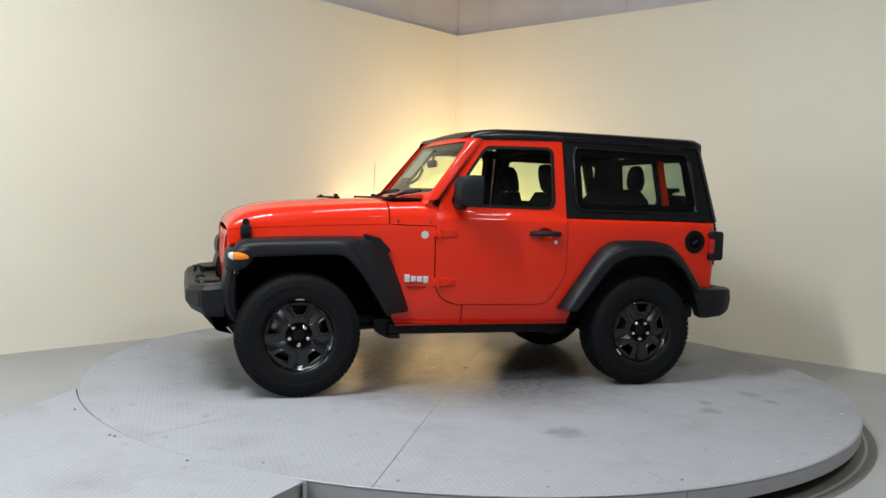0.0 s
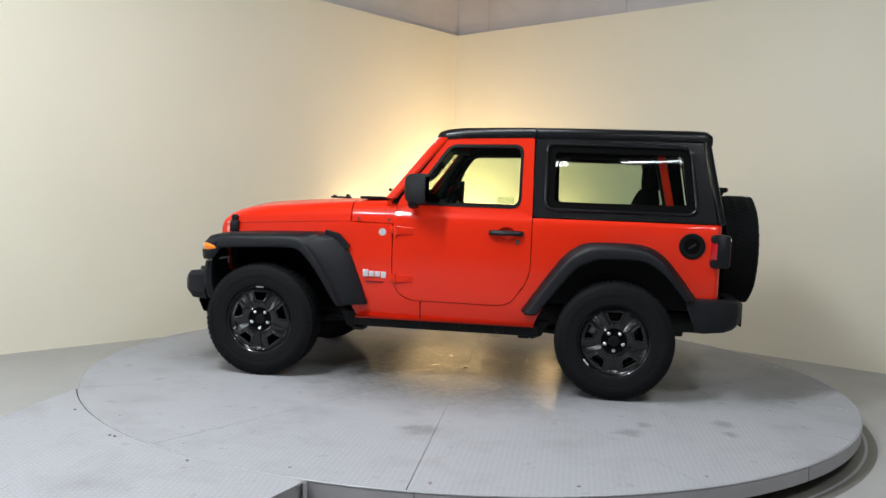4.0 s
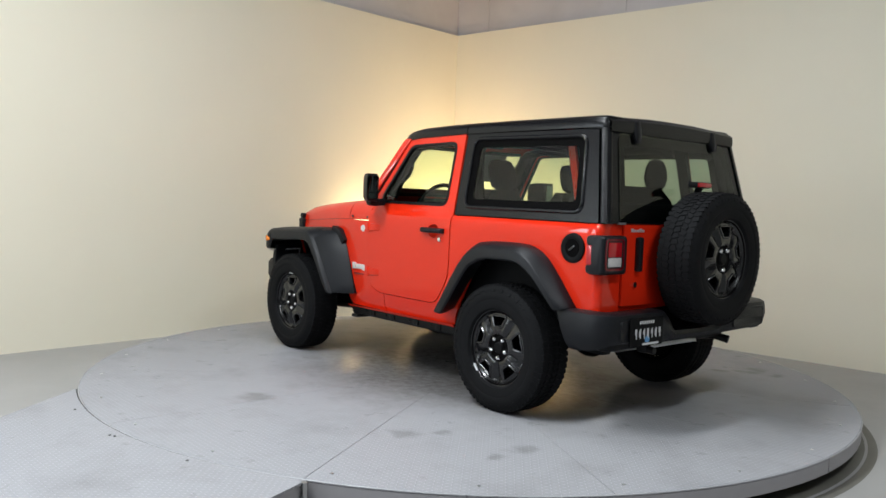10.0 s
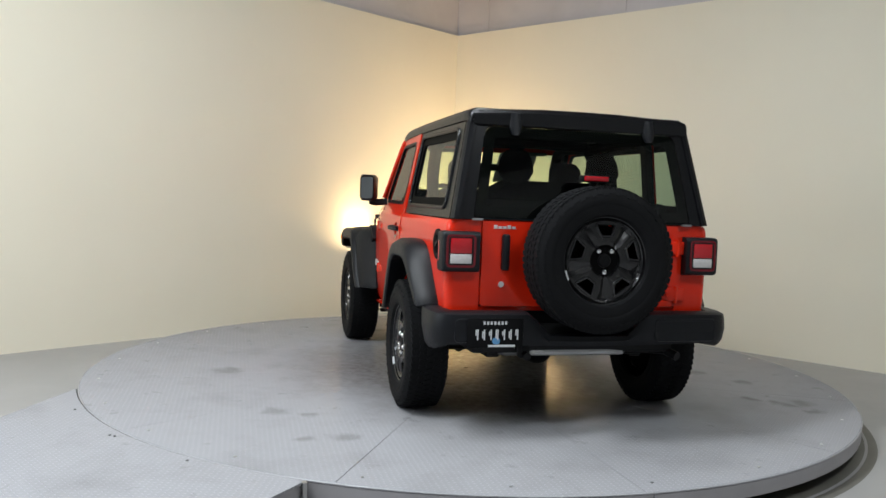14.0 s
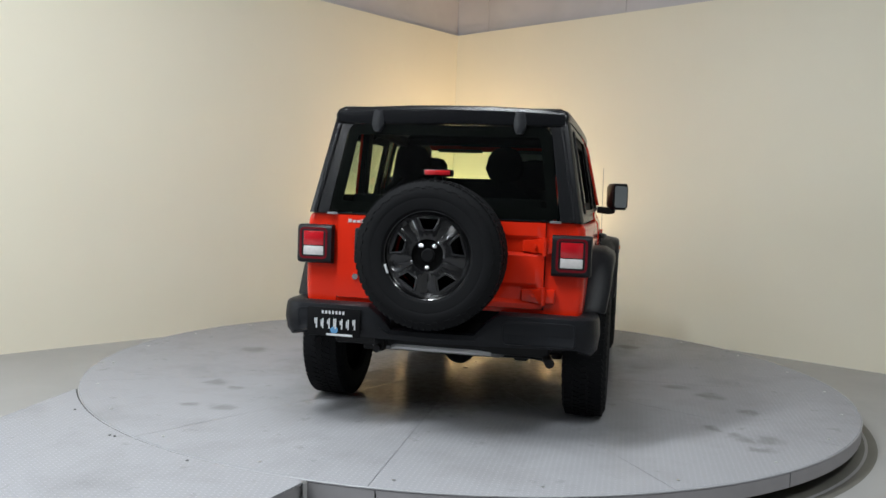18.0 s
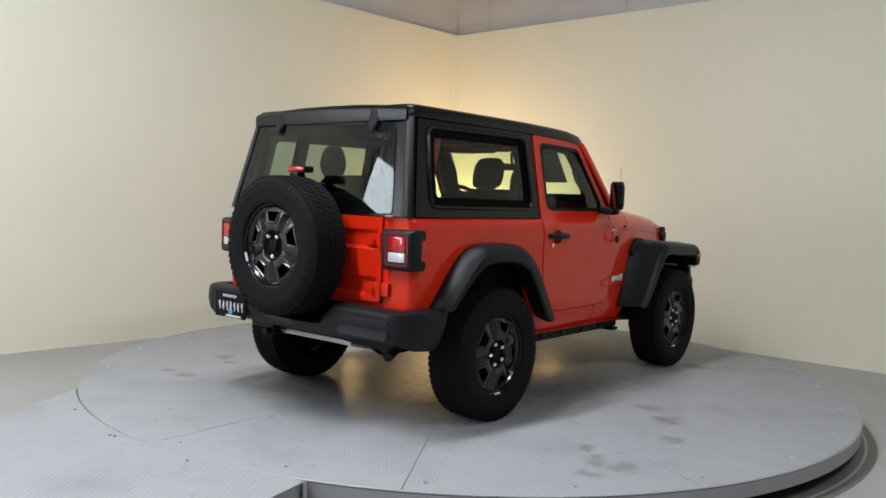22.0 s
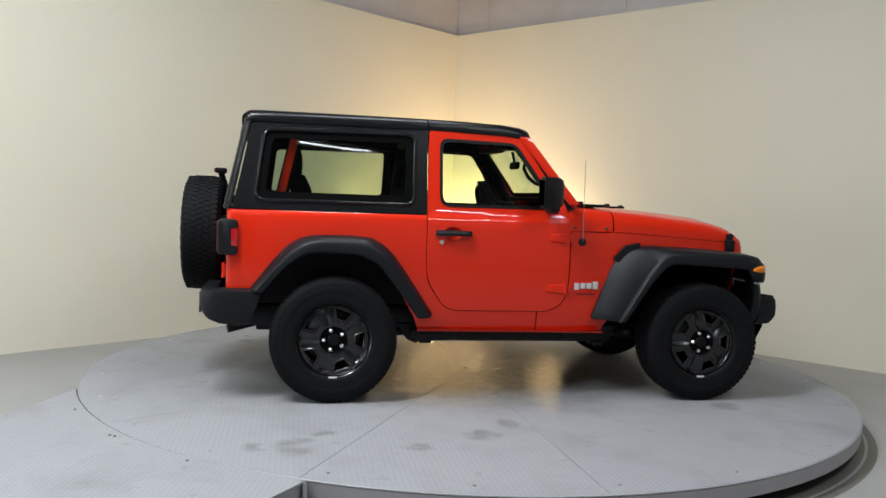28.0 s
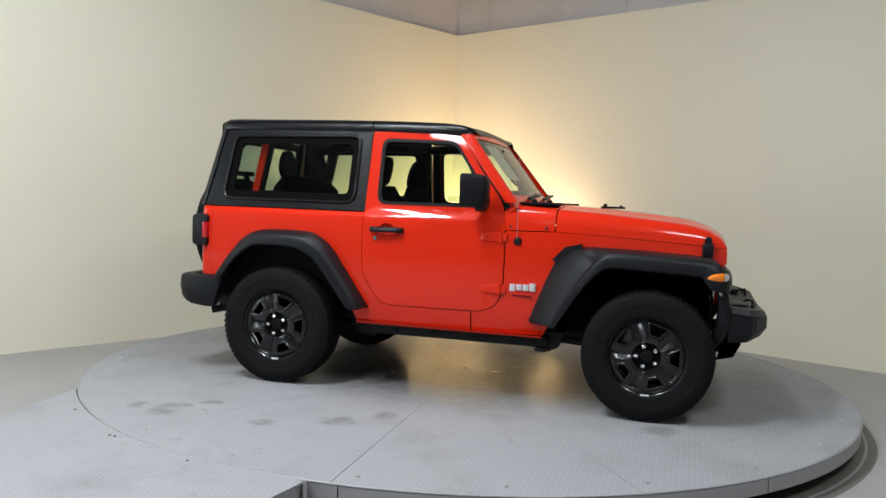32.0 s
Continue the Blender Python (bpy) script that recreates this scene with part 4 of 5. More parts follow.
for s in (1, -1):
    outline = rounded([(.39, .541, .03), (.77, .541, .03), (.77, .665, .03), (.39, .665, .03)], 4)
    pad = loft([[Vector((-2.0535 - d + max(0, u - .72) * .12, s * u, v)) for u, v in inset(outline, k)] for d, k in ((-.006, -.004), (.0035, 0), (.004, .006), (.0, .013))], True, True)
    part("bumper_inset", pad, BLACK, rear_bumper, "moulded inset panel")
plate = part("licence_plate", rbox((-2.052, .395, .512), (-2.043, .705, .672), .006), TRIM, car, "black dealer plate with pale print in bars", m=pose(-.014, 0, 0))
bm = bmesh.new()
for i in range(7):
    y = .665 - i * .037
    box(bm, (-2.055, y - .019, .556), (-2.0525, y - .012, .612))
    box(bm, (-2.055, y - .010, .566 if i % 2 else .58), (-2.0525, y - .003, .602 + .01 * (i % 3 == 0)))
part("plate_print", bm, WHITE, plate)
bm = bmesh.new()
for i in range(7):
    y = .62 - i * .02
    box(bm, (-2.055, y - .011, .638), (-2.0525, y, .655))
part("plate_small_print", bm, WHITE, plate)
part("plate_footer", boxed((-2.055, .44, .518), (-2.0525, .59, .53)), WHITE, plate)
part("plate_emblem", panel(rounded([(.525, .532, .018), (.568, .532, .018), (.568, .568, .018), (.525, .568, .018)]), [], lambda y, z: Vector((-2.0535, y, z)), .001, (-1, 0, 0)), BLUE, plate)

CORNER_PLAN = [(1.69, .80, .718, .50), (1.80, .798, .708, .508), (1.822, .79, .706, .51), (1.834, .775, .704, .514), (1.908, .63, .69, .532), (1.916, .61, .688, .535), (1.92, .57, .684, .537), (1.922, .3, .672, .54), (1.922, 0, .668, .54)]
rings = []
for x, y, t, l in CORNER_PLAN:
    k = 0 if x < 1.83 else 1
    ix, iy = 1.70 - .02 * (1 - k), y * .84
    d = Vector((x - ix, y - iy, 0)).normalized()
    p = Vector((x, y, 0))
    rings.append([Vector((ix, iy, t + .004)), p - d * .06 + Vector((0, 0, t + .004)), p - d * .022 + Vector((0, 0, t)), p + Vector((0, 0, t - .035)), p + Vector((0, 0, l + .05)), p - d * .035 + Vector((0, 0, l)), Vector((ix, iy, l))])
rings += [[Vector((p.x, -p.y, p.z)) for p in r] for r in reversed(rings[:-1])]
front_bumper = part("front_bumper", loft(rings, True, True), BLACK, car, "black plastic front bumper with tow hooks", angle=28)


def on_facet(d=0.0):
    """Across the bumper's slanted corner: u runs from its front edge to its side edge."""
    a, b = Vector((1.908, .63, 0)), Vector((1.834, .775, 0))
    n = Vector(((b - a).y, -(b - a).x, 0)).normalized()
    return lambda u, z: a + (b - a) * u + n * d + Vector((0, 0, z))


for s in (1, -1):
    hook = [(1.78, s * .36, .64), (1.785, s * .36, .70), (1.81, s * .36, .722), (1.845, s * .36, .718), (1.855, s * .36, .65)]
    part("tow_hook", tube(hook, .009, 8), UNDER, front_bumper, "black tow hook")
    part("corner_blank", mirrored(panel(rounded([(.04, .60, .02), (.2, .578, .02), (.8, .565, .02), (.95, .59, .02), (.95, .635, .02), (.8, .652, .02), (.2, .645, .02), (.04, .632, .02)], 2), [], on_facet(.004), .006, (.8, .5, 0)), s), BLACK, front_bumper, "black blanking panel in the bumper corner")
    part("bumper_pad", rbox((1.70, s * .50 - .1, .70), (1.81, s * .50 + .1, .714), .006), BLACK, front_bumper)
    loop = [(1.82, s * .50 + .05, .66), (1.84, s * .50 + .045, .70), (1.853, s * .50, .712), (1.84, s * .50 - .045, .70), (1.82, s * .50 - .05, .66)]
    part("pad_loop", tube(loop, .007, 8), BLACK, front_bumper)
part("air_dam", loft([[(1.74, y, .52), (1.84 - .1 * abs(y), y, .49), (1.80 - .1 * abs(y), y, .41), (1.70 - .1 * abs(y), y, .385)] for y in (-.74, -.6, -.3, 0, .3, .6, .74)]), LINER, car, "black lower air dam")

# ---- tail
put_rear = lambda y, z: Vector((-1.893 + max(0, abs(y) - .62) ** 2 * .9, y, z))
for s, stop in ((1, .602), (-1, .584)):
    rings = []
    for z in (.69, .75, .8, .9, 1.0, 1.05, 1.1, 1.13, 1.155, 1.175, 1.187):
        y0 = side_y(-1.75, z)
        row = [(-1.8055, y0 - .0008, z)] + [(-1.853 - .044 * math.sin(f), y0 - .044 + .044 * math.cos(f), z) for f in [radians(k * 11.25) for k in range(9)]]
        rings.append([Vector(p) for p in row + [(-1.8975, .66, z), (-1.8975, stop, z), (-1.87, stop, z)]])
    part("rear_corner", mirrored(loft(rings), s), RED, car)
part("rear_sill", panel(rounded([(-.582, .69), (.60, .69), (.60, .712), (-.582, .712)]), [], put_rear, .03, (-1, 0, 0)), RED, car)
gate_line = rounded([(.598, 1.185), (.598, .717, .014), (-.579, .717, .014), (-.579, 1.185)])


def gate_x(y, z):
    d = 0
    for zc in (1.058, .80):
        if -.56 < y < -.1 and abs(z - zc) < .055:
            d = .024 * (1 - max(0, (abs(z - zc) - .035) / .02)) * min(1, (y + .56) / .03, (-.1 - y) / .03)
    return Vector((-1.902 + d * .8 - .01 * (1 - (z - .9) ** 2), y, z))


tailgate = part("tailgate", panel(gate_line, [], gate_x, .03, (-1, 0, 0), (-.56, -.545, -.53, -.4, -.26, -.13, -.115, -.1, .2, .5), (.745, .765, .8, .835, .855, .95, 1.003, 1.023, 1.058, 1.093, 1.113)), RED, car, "orange-red tailgate with exposed hinges")
bm = rbox((-1.945, .445, .915), (-1.905, .488, 1.115), .012)
part("tailgate_handle", bm, BLACK, tailgate, "black tailgate handle")
part("tailgate_lock", cyl((-1.91, .485, .838), (-1.922, .485, .838), .017, 14), CHROME, tailgate, "chrome key lock")
bm = bmesh.new()
for i in range(5):
    box(bm, (-1.915, .535 - i * .026 - .02, 1.143), (-1.905, .535 - i * .026, 1.157 + (.006 if i in (0, 3) else 0)))
part("tailgate_badge", bm, SILVER, tailgate, "small silver badge in plain bars")
for zc in (1.058, .79):
    bm = loft([[(gate_x(y, zc).x - d, y, zc + k * h) for k, d in ((-1, -.004), (-.86, t), (0, t + .002), (.86, t), (1, -.004))] for y, t, h in ((-.455, .003, .026), (-.465, .014, .034), (-.53, .018, .04), (-.57, .019, .042))], False)
    cyl((-1.923, -.579, zc - .05), (-1.923, -.579, zc + .05), .0135, 10, bm)
    box(bm, (-1.921, -.642, zc - .038), (-1.893, -.588, zc + .038), None, .006)
    cyl((-1.918, -.525, zc), (-1.932, -.525, zc), .011, 10, bm)
    part("tailgate_hinge", bm, RED, tailgate, "body-coloured hinge")


def tail_body():
    """The housing, notched at its front edge round the side reflector."""
    outline = rounded([(-1.952, .904, .03), (-1.952, 1.124, .03), (-1.826, 1.124, .03), (-1.826, 1.073, .012), (-1.862, 1.073, .008), (-1.862, .955, .008), (-1.826, .955, .012), (-1.826, .904, .03)], 4)
    steps = ((.62, 0), (.806, 0), (.818, .004), (.826, .011), (.8285, .02))
    return loft([[Vector((x + k * (1 if x < -1.9 else -.3), y, 1.014 + (z - 1.014) * (1 - k * 2.5))) for x, z in outline] for y, k in steps], True, True)


tails = sided("tail_light", tail_body, BLACK, "black-framed rectangular tail light")
sided("tail_bezel", lambda: panel(rounded([(.643, .929, .03), (.809, .929, .03), (.809, 1.108, .03), (.643, 1.108, .03)]), [rounded([(.656, .942, .015), (.796, .942, .015), (.796, 1.095, .015), (.656, 1.095, .015)])], lambda y, z: Vector((-1.9545, y, z)), .008, (-1, 0, 0)), LENS_SMOKE, "dark red smoked bezel", tails)
sided("stop_lens", lambda: rbox((-1.9555, .666, 1.005), (-1.945, .786, 1.088), .005), LENS_RED, "red stop lamp lens", tails)
sided("reverse_lens", lambda: rbox((-1.9555, .666, .95), (-1.945, .786, 1.002), .005), LENS_WHITE, "white reversing lamp lens", tails)
sided("side_reflector", lambda: rbox((-1.868, .79, .958), (-1.828, .8265, 1.07), .006), LENS_RED, "red side reflector", tails)
filler = part("fuel_filler", revolve([(.05, -.03), (.055, .001), (.068, .006), (.083, .007), (.092, .003), (.094, -.01)], 32), TRIM, car, "black round fuel filler bezel", m=pose(-1.708, .802, 1.041) @ Matrix.Scale(.92, 4))
part("fuel_cap", revolve([(.001, .003), (.056, .003), (.06, -.02)], 24), LINER, filler, m=pose(0, 0, 0))
part("fuel_cap_grip", rbox((-.03, .002, -.008), (.03, .010, .008), .003), RIMEDGE, filler, m=pose(0, 0, 0, 0, 35))

# ---- hardtop
top_side = rounded([(-.655, 1.192), (-1.866, 1.192), (-1.759, 1.728), (-.652, 1.735)])
SIDE_PANE = [(-.742, 1.25, .06), (-1.73, 1.25, .06), (-1.68, 1.688, .06), (-.735, 1.695, .06)]
side_pane = framed(SIDE_PANE, 0)


def top_corner():
    """The rounded rear post between the hardtop's side and back."""
    rings = []
    for z in (1.192, 1.3, 1.45, 1.6, 1.70, 1.735):
        y0, x0, r = .778 - (z - 1.19) * .193, -1.925 + (z - 1.19) * .2, .042
        row = [(x0 + r + .006, y0 - .004, z), (x0 + r, y0 - .001, z)]
        row += [(x0 + r - r * math.sin(f) - .004 * (k % 8 == 4), y0 - r + r * math.cos(f), z) for k, f in [(k, radians(k * 11.25)) for k in range(9)]]
        rings.append([Vector(p) for p in row + [(x0 + .002, y0 - r - .01, z), (x0 + .03, y0 - r - .012, z)]])
    return loft(rings)


sided("hardtop_corner", top_corner, TOP, "rounded black hardtop rear post")


def on_top(proud=0.0):
    def f(x, z):
        y = .782 - (z - 1.19) * .193 - .004
        return Vector((x, y + proud, z))
    return f


TCUT = (-1.86, -1.83, -1.80, -1.77, -1.7, -1.2)
hardtop = part("hardtop_side", panel(top_side, [side_pane], on_top(), .03, (0, 1, 0), TCUT, UPCUT), TOP, car, "black grained hardtop side")
part("hardtop_side", mirrored(panel(top_side, [side_pane], on_top(), .03, (0, 1, 0), TCUT, UPCUT), -1), TOP, car, "black grained hardtop side")
frames = sided("quarter_frame", lambda: panel(framed(SIDE_PANE, .002), [framed(SIDE_PANE, .052)], on_top(-.006), .02, (0, 1, 0), (), UPCUT), FRIT, "black window surround")
sided("quarter_glass", lambda: panel(framed(SIDE_PANE, .04), [], on_top(-.012), 0, (0, 1, 0), (), UPCUT), QUARTER, "tinted quarter window glass", frames)
sided("quarter_bead", lambda: tube([on_top(.001)(u, z) for u, z in framed(SIDE_PANE, -.004)], .0125, 8, None, True), TOP, "rounded moulding round the quarter window")


def roof_row(x, zc, ze, ye, lip):
    half = [(ye - .02, ze - .05 + lip), (ye + .004, ze - .045 + lip), (ye + .006, ze - .012), (ye - .008, ze + .012), (ye - .045, ze + .028), (ye * .7, zc - .012), (ye * .35, zc - .002)]
    return [Vector((x, y, z)) for y, z in half] + [Vector((x, 0, zc))] + [Vector((x, -y, z)) for y, z in reversed(half)]


def roof(rows):
    bm = loft([roof_row(*r) for r in rows])
    return bm


part("front_roof_panel", roof([(.045, 1.745, 1.72, .645, .03), (.03, 1.772, 1.738, .655, .02), (-.03, 1.795, 1.755, .668, 0), (-.15, 1.812, 1.768, .675, 0), (-.4, 1.824, 1.776, .677, 0), (-.648, 1.83, 1.78, .677, 0)]), TOP, car, "black removable front roof panel", angle=50)
part("hardtop_roof", roof([(-.656, 1.83, 1.78, .677, 0), (-1.0, 1.833, 1.782, .676, 0), (-1.5, 1.83, 1.782, .672, 0), (-1.70, 1.826, 1.782, .67, 0), (-1.775, 1.82, 1.78, .665, 0), (-1.80, 1.811, 1.772, .66, 0), (-1.813, 1.79, 1.756, .654, .01), (-1.815, 1.745, 1.74, .65, .02)]), TOP, car, "black grained hardtop roof", angle=50)
part("headliner", panel([(-.66, -.62), (-1.76, -.62), (-1.76, .62), (-.66, .62)], [], lambda x, y: Vector((x, y, 1.745)), .01, (0, 0, -1)), LIGHTCLOTH, car)
part("headliner", panel([(.0, -.62), (-.64, -.62), (-.64, .62), (.0, .62)], [], lambda x, y: Vector((x, y, 1.735)), .01, (0, 0, -1)), LIGHTCLOTH, car)
def brow():
    """The straight rear edge of the hardtop over the hatch."""
    rings = []
    for k in range(13):
        y = -.648 + 1.296 * k / 12
        c = .02 * (1 - (y / .65) ** 2)
        rings.append([Vector(q) for q in ((-1.78, y, 1.706), (-1.818, y, 1.708), (-1.8255, y, 1.716), (-1.827, y, 1.745), (-1.823, y, 1.772 + c), (-1.806, y, 1.787 + c), (-1.77, y, 1.79 + c))])
    return loft(rings)


part("hardtop_brow", brow(), TOP, car, "black hardtop edge over the rear window")
back_line = rounded([(.728, 1.192), (.623, 1.735), (-.623, 1.735), (-.728, 1.192)])
BACK_PANE = [(.655, 1.198, .02), (.575, 1.712, .06), (-.575, 1.712, .06), (-.655, 1.198, .02)]
back_pane = framed(BACK_PANE, 0)


def on_back(proud=0.0):
    return lambda y, z: Vector((-1.915 + (z - 1.19) * .2 - proud, y, z))


BCUT = (-.72, -.7, -.68, -.65, -.62, -.59, .59, .62, .65, .68, .7, .72)
part("hardtop_rear", panel(back_line, [back_pane], on_back(), .03, (-1, 0, 0), BCUT, UPCUT), TOP, car, "black hardtop rear frame")
hatch = part("hatch_glass", panel(framed(BACK_PANE, .006), [], on_back(.004), 0, (-1, 0, 0), (), UPCUT), BACKGLASS, car, "tinted lift-up rear window")
part("hatch_frit", panel(framed(BACK_PANE, .007), [framed(BACK_PANE, .065)], on_back(-.003), .004, (-1, 0, 0), (), UPCUT), FRIT, hatch, "black printed glass border")
for y in (.405, -.405):
    bm = loft([[(-1.915 + (z - 1.19) * .2 - d, y + w * s, z) for s, d in ((-1, .0), (-1, .022), (-.6, .03), (.6, .03), (1, .022), (1, 0))] for z, w in ((1.785, .034), (1.715, .034), (1.70, .033), (1.675, .024), (1.662, .017))], True, True)
    part("hatch_hinge", bm, BLACK, hatch, "black hatch hinge")
part("wiper_motor", rbox((-1.90, -.1, 1.2), (-1.84, .1, 1.27), .02), TRIM, car)
sided("gate_stop", lambda: rbox((-1.925, .60, 1.185), (-1.905, .66, 1.197), .003), ALU)

# ---- windscreen frame
SLOPE = lambda z: .335 - (z - 1.33) * .775
frame_line = rounded([(.755, 1.255), (.655, 1.76, .05), (-.655, 1.76, .05), (-.755, 1.255)])
SCREEN_LINE = [(.675, 1.335, .05), (.60, 1.705, .06), (-.60, 1.705, .06), (-.675, 1.335, .05)]
screen_line = framed(SCREEN_LINE, 0)


def on_screen(proud=0.0):
    return lambda y, z: Vector((SLOPE(z) + .03 - .10 * (abs(y) / .75) ** 2.4 * .5 + proud, y, z))


SCUT = (-.7, -.6, -.45, -.3, 0, .3, .45, .6, .7)
part("windscreen_frame", panel(frame_line, [screen_line], on_screen(), .055, (1, 0, .5), SCUT, UPCUT), RED, car, "orange-red windscreen frame")
part("windscreen", panel(framed(SCREEN_LINE, -.006), [], on_screen(-.008), 0, (1, 0, .5), SCUT, UPCUT), SCREEN, car, "clear windscreen")
part("windscreen_border", panel(framed(SCREEN_LINE, -.004), [framed(SCREEN_LINE, .03)], on_screen(-.015), .004, (1, 0, .5), SCUT, UPCUT), SEAL, car)
sided("pillar", lambda: loft([[(SLOPE(z) + dx, y + dy, z) for dx, dy in ((.012, -.03), (.0, .0), (-.05, .006), (-.07, -.002), (-.07, -.05))] for z, y in ((1.285, .766), (1.32, .758), (1.5, .722), (1.69, .684), (1.722, .672))]), RED)
sided("pillar_trim", lambda: loft([[(SLOPE(z) - .056, y - .05, z), (SLOPE(z) - .06, y - .008, z), (SLOPE(z) - .13, y - .03, z), (SLOPE(z) - .15, y - .08, z), (SLOPE(z) - .06, y - .10, z)] for z, y in ((1.25, .766), (1.5, .722), (1.72, .675))], True, True), TRIM, "black inner pillar cover")
part("screen_frame_trim", panel(frame_line, [framed(SCREEN_LINE, -.004)], on_screen(-.062), .006, (1, 0, .5), SCUT, UPCUT), TRIM, car, "black inner windscreen surround")
for y0, y1 in ((.05, .48), (-.55, -.10)):
    bm = tube([(.44, y0, 1.292), (.40, (y0 + y1) / 2, 1.335), (.375, y1, 1.35)], .008, 6)
    tube([(.40, y0 + .05, 1.315), (.385, y1 + .12, 1.345)], .011, 6, bm)
    cyl((.45, y0, 1.275), (.45, y0, 1.31), .02, 10, bm)
    part("wiper", bm, BLACK, car, "black windscreen wiper")
part("antenna_base", revolve([(.001, .0), (.02, .0), (.026, -.008), (.027, -.02)], 16), BLACK, car, "black aerial base", m=pose(.394, -.795, 1.042, 0, 0, 180))
part("antenna", tube([(.394, -.80, 1.05), (.392, -.797, 1.1), (.388, -.792, 1.58)], .0022, 6), ALU, car, "thin metal whip aerial")
part("round_badge", cyl((.388, .77, 1.047), (.388, .783, 1.047), .026, 24), SILVER, car, "round silver badge")
def badge():
    bm = bmesh.new()
    for x0, x1, lo, hi in ((.483, .52, .728, .778), (.44, .476, .73, .768), (.397, .433, .73, .768), (.354, .39, .722, .768)):
        box(bm, (x0, .765, lo), (x1, .781, hi), None, .003)
    return bm


sided("side_badge", badge, SILVER, "pale silver lettering plate as a plain bar")
sided("small_badge", lambda: rbox((.37, .768, .69), (.50, .779, .698), .002), LENS_SMOKE)

# ---- wheels
TYRE = mesh_of("tyre", revolve([(.232, -.10), (.245, -.118), (.29, -.128), (.30, -.1265), (.305, -.129), (.335, -.126), (.372, -.115), (.389, -.097), (.391, -.06), (.391, 0), (.391, .06), (.389, .097), (.372, .115), (.335, .126), (.305, .129), (.30, .1265), (.29, .128), (.245, .118), (.232, .10)], 72), RUBBER)
bm = bmesh.new()
for k in range(66):
    a = 2 * math.pi * k / 66
    for y, w, l, tw in ((-.088, .037, .028, .25), (-.043, .037, .027, -.35), (0, .035, .026, .3), (.043, .037, .027, -.35), (.088, .037, .028, .25)):
        off = (.5 if abs(y) == .043 else 0) * 2 * math.pi / 66
        m = Matrix.Rotation(-(a + off), 4, "Y") @ Matrix.Translation((.392, y, 0)) @ Matrix.Rotation(tw, 4, "X")
        box(bm, (-.012, -w / 2, -l / 2), (.004 - (.004 if abs(y) > .08 else 0), w / 2, l / 2), m)
    for y in (-.108, .108):
        m = Matrix.Rotation(-a, 4, "Y") @ Matrix.Translation((.367, y * 1.04, 0)) @ Matrix.Rotation(-.53 if y > 0 else .53, 4, "Z")
        box(bm, (-.014 - (.008 if k % 2 else 0), -.004, -.010), (.02, .004, .010), m)
TREAD = mesh_of("tread", bm, RUBBER)


def rim_y(r):
    return interp(r, [(.03, .03), (.055, .03), (.078, .032), (.086, .05), (.10, .056), (.15, .052), (.185, .046), (.20, .042), (.212, .04), (.221, .05)])


def channel(u, r):
    """The hollow along the middle of each spoke."""
    c = min(u, 2 * math.pi / 5 - u)
    return .017 * max(0, 1 - c / .22) if .095 < r < .205 else 0


bm = bmesh.new()
for k in range(5):
    window = rounded([(.40, .132, .03), (.857, .132, .03), (.905, .165, .03), (.93, .202, .05), (.327, .202, .05), (.352, .165, .03)], 4)
    turn = k * 2 * math.pi / 5
    on_rim = lambda u, r: Vector((r * math.cos(u + turn), rim_y(r) - channel(u, r), r * math.sin(u + turn)))
    face = panel([(0, .03), (2 * math.pi / 5, .03), (2 * math.pi / 5, .221), (0, .221)], [window], on_rim, .045, (0, 1, 0), [i * .1047 for i in range(1, 12)], (.055, .078, .086, .10, .13, .15, .185, .20, .212))
    me = bpy.data.meshes.new("spoke")
    face.to_mesh(me)
    face.free()
    bm.from_mesh(me)
    bpy.data.meshes.remove(me)
    if k == 0:
        EDGE = mesh_of("window_edge", tube([on_rim(u, r) for u, r in window], .0075, 6, None, True), RIMEDGE)
RIMFACE = mesh_of("rim", bm, RIM, 30)
BARREL = mesh_of("rim_lip", revolve([(.218, .03), (.219, .05), (.224, .06), (.229, .098), (.236, .104), (.24, .096), (.224, .02), (.212, -.02), (.212, -.1)], 60), RIM)
NUT = mesh_of("lug_nut", revolve([(.001, .062), (.007, .061), (.0125, .057), (.0155, .05), (.016, .028)], 10), CHROME)
WEIGHT = mesh_of("balance_weight", loft([[(r * math.cos(a), y, r * math.sin(a)) for r, y in ((.228, .096), (.228, .105), (.236, .107), (.24, .10))] for a in [-.11 + .022 * i for i in range(11)]], True, True), WHITE)
HUB = mesh_of("hub", revolve([(.03, .034), (.074, .034), (.079, .038), (.081, .036)], 32), FRIT)
CAP = mesh_of("centre_cap", revolve([(.001, .05), (.03, .05), (.036, .044), (.038, .028)], 24), TRIM)
ROTOR = mesh_of("brake_disc", revolve([(.03, -.012), (.165, -.012), (.168, -.02), (.165, -.034), (.03, -.034)], 40), DISC)
CALIPER = mesh_of("brake_caliper", rbox((-.06, -.07, .085), (.06, .01, .18), .015), ALU)
INNER = mesh_of("wheel_inside", revolve([(.02, -.05), (.20, -.05), (.2, -.06), (.02, -.06)], 32), LINER)


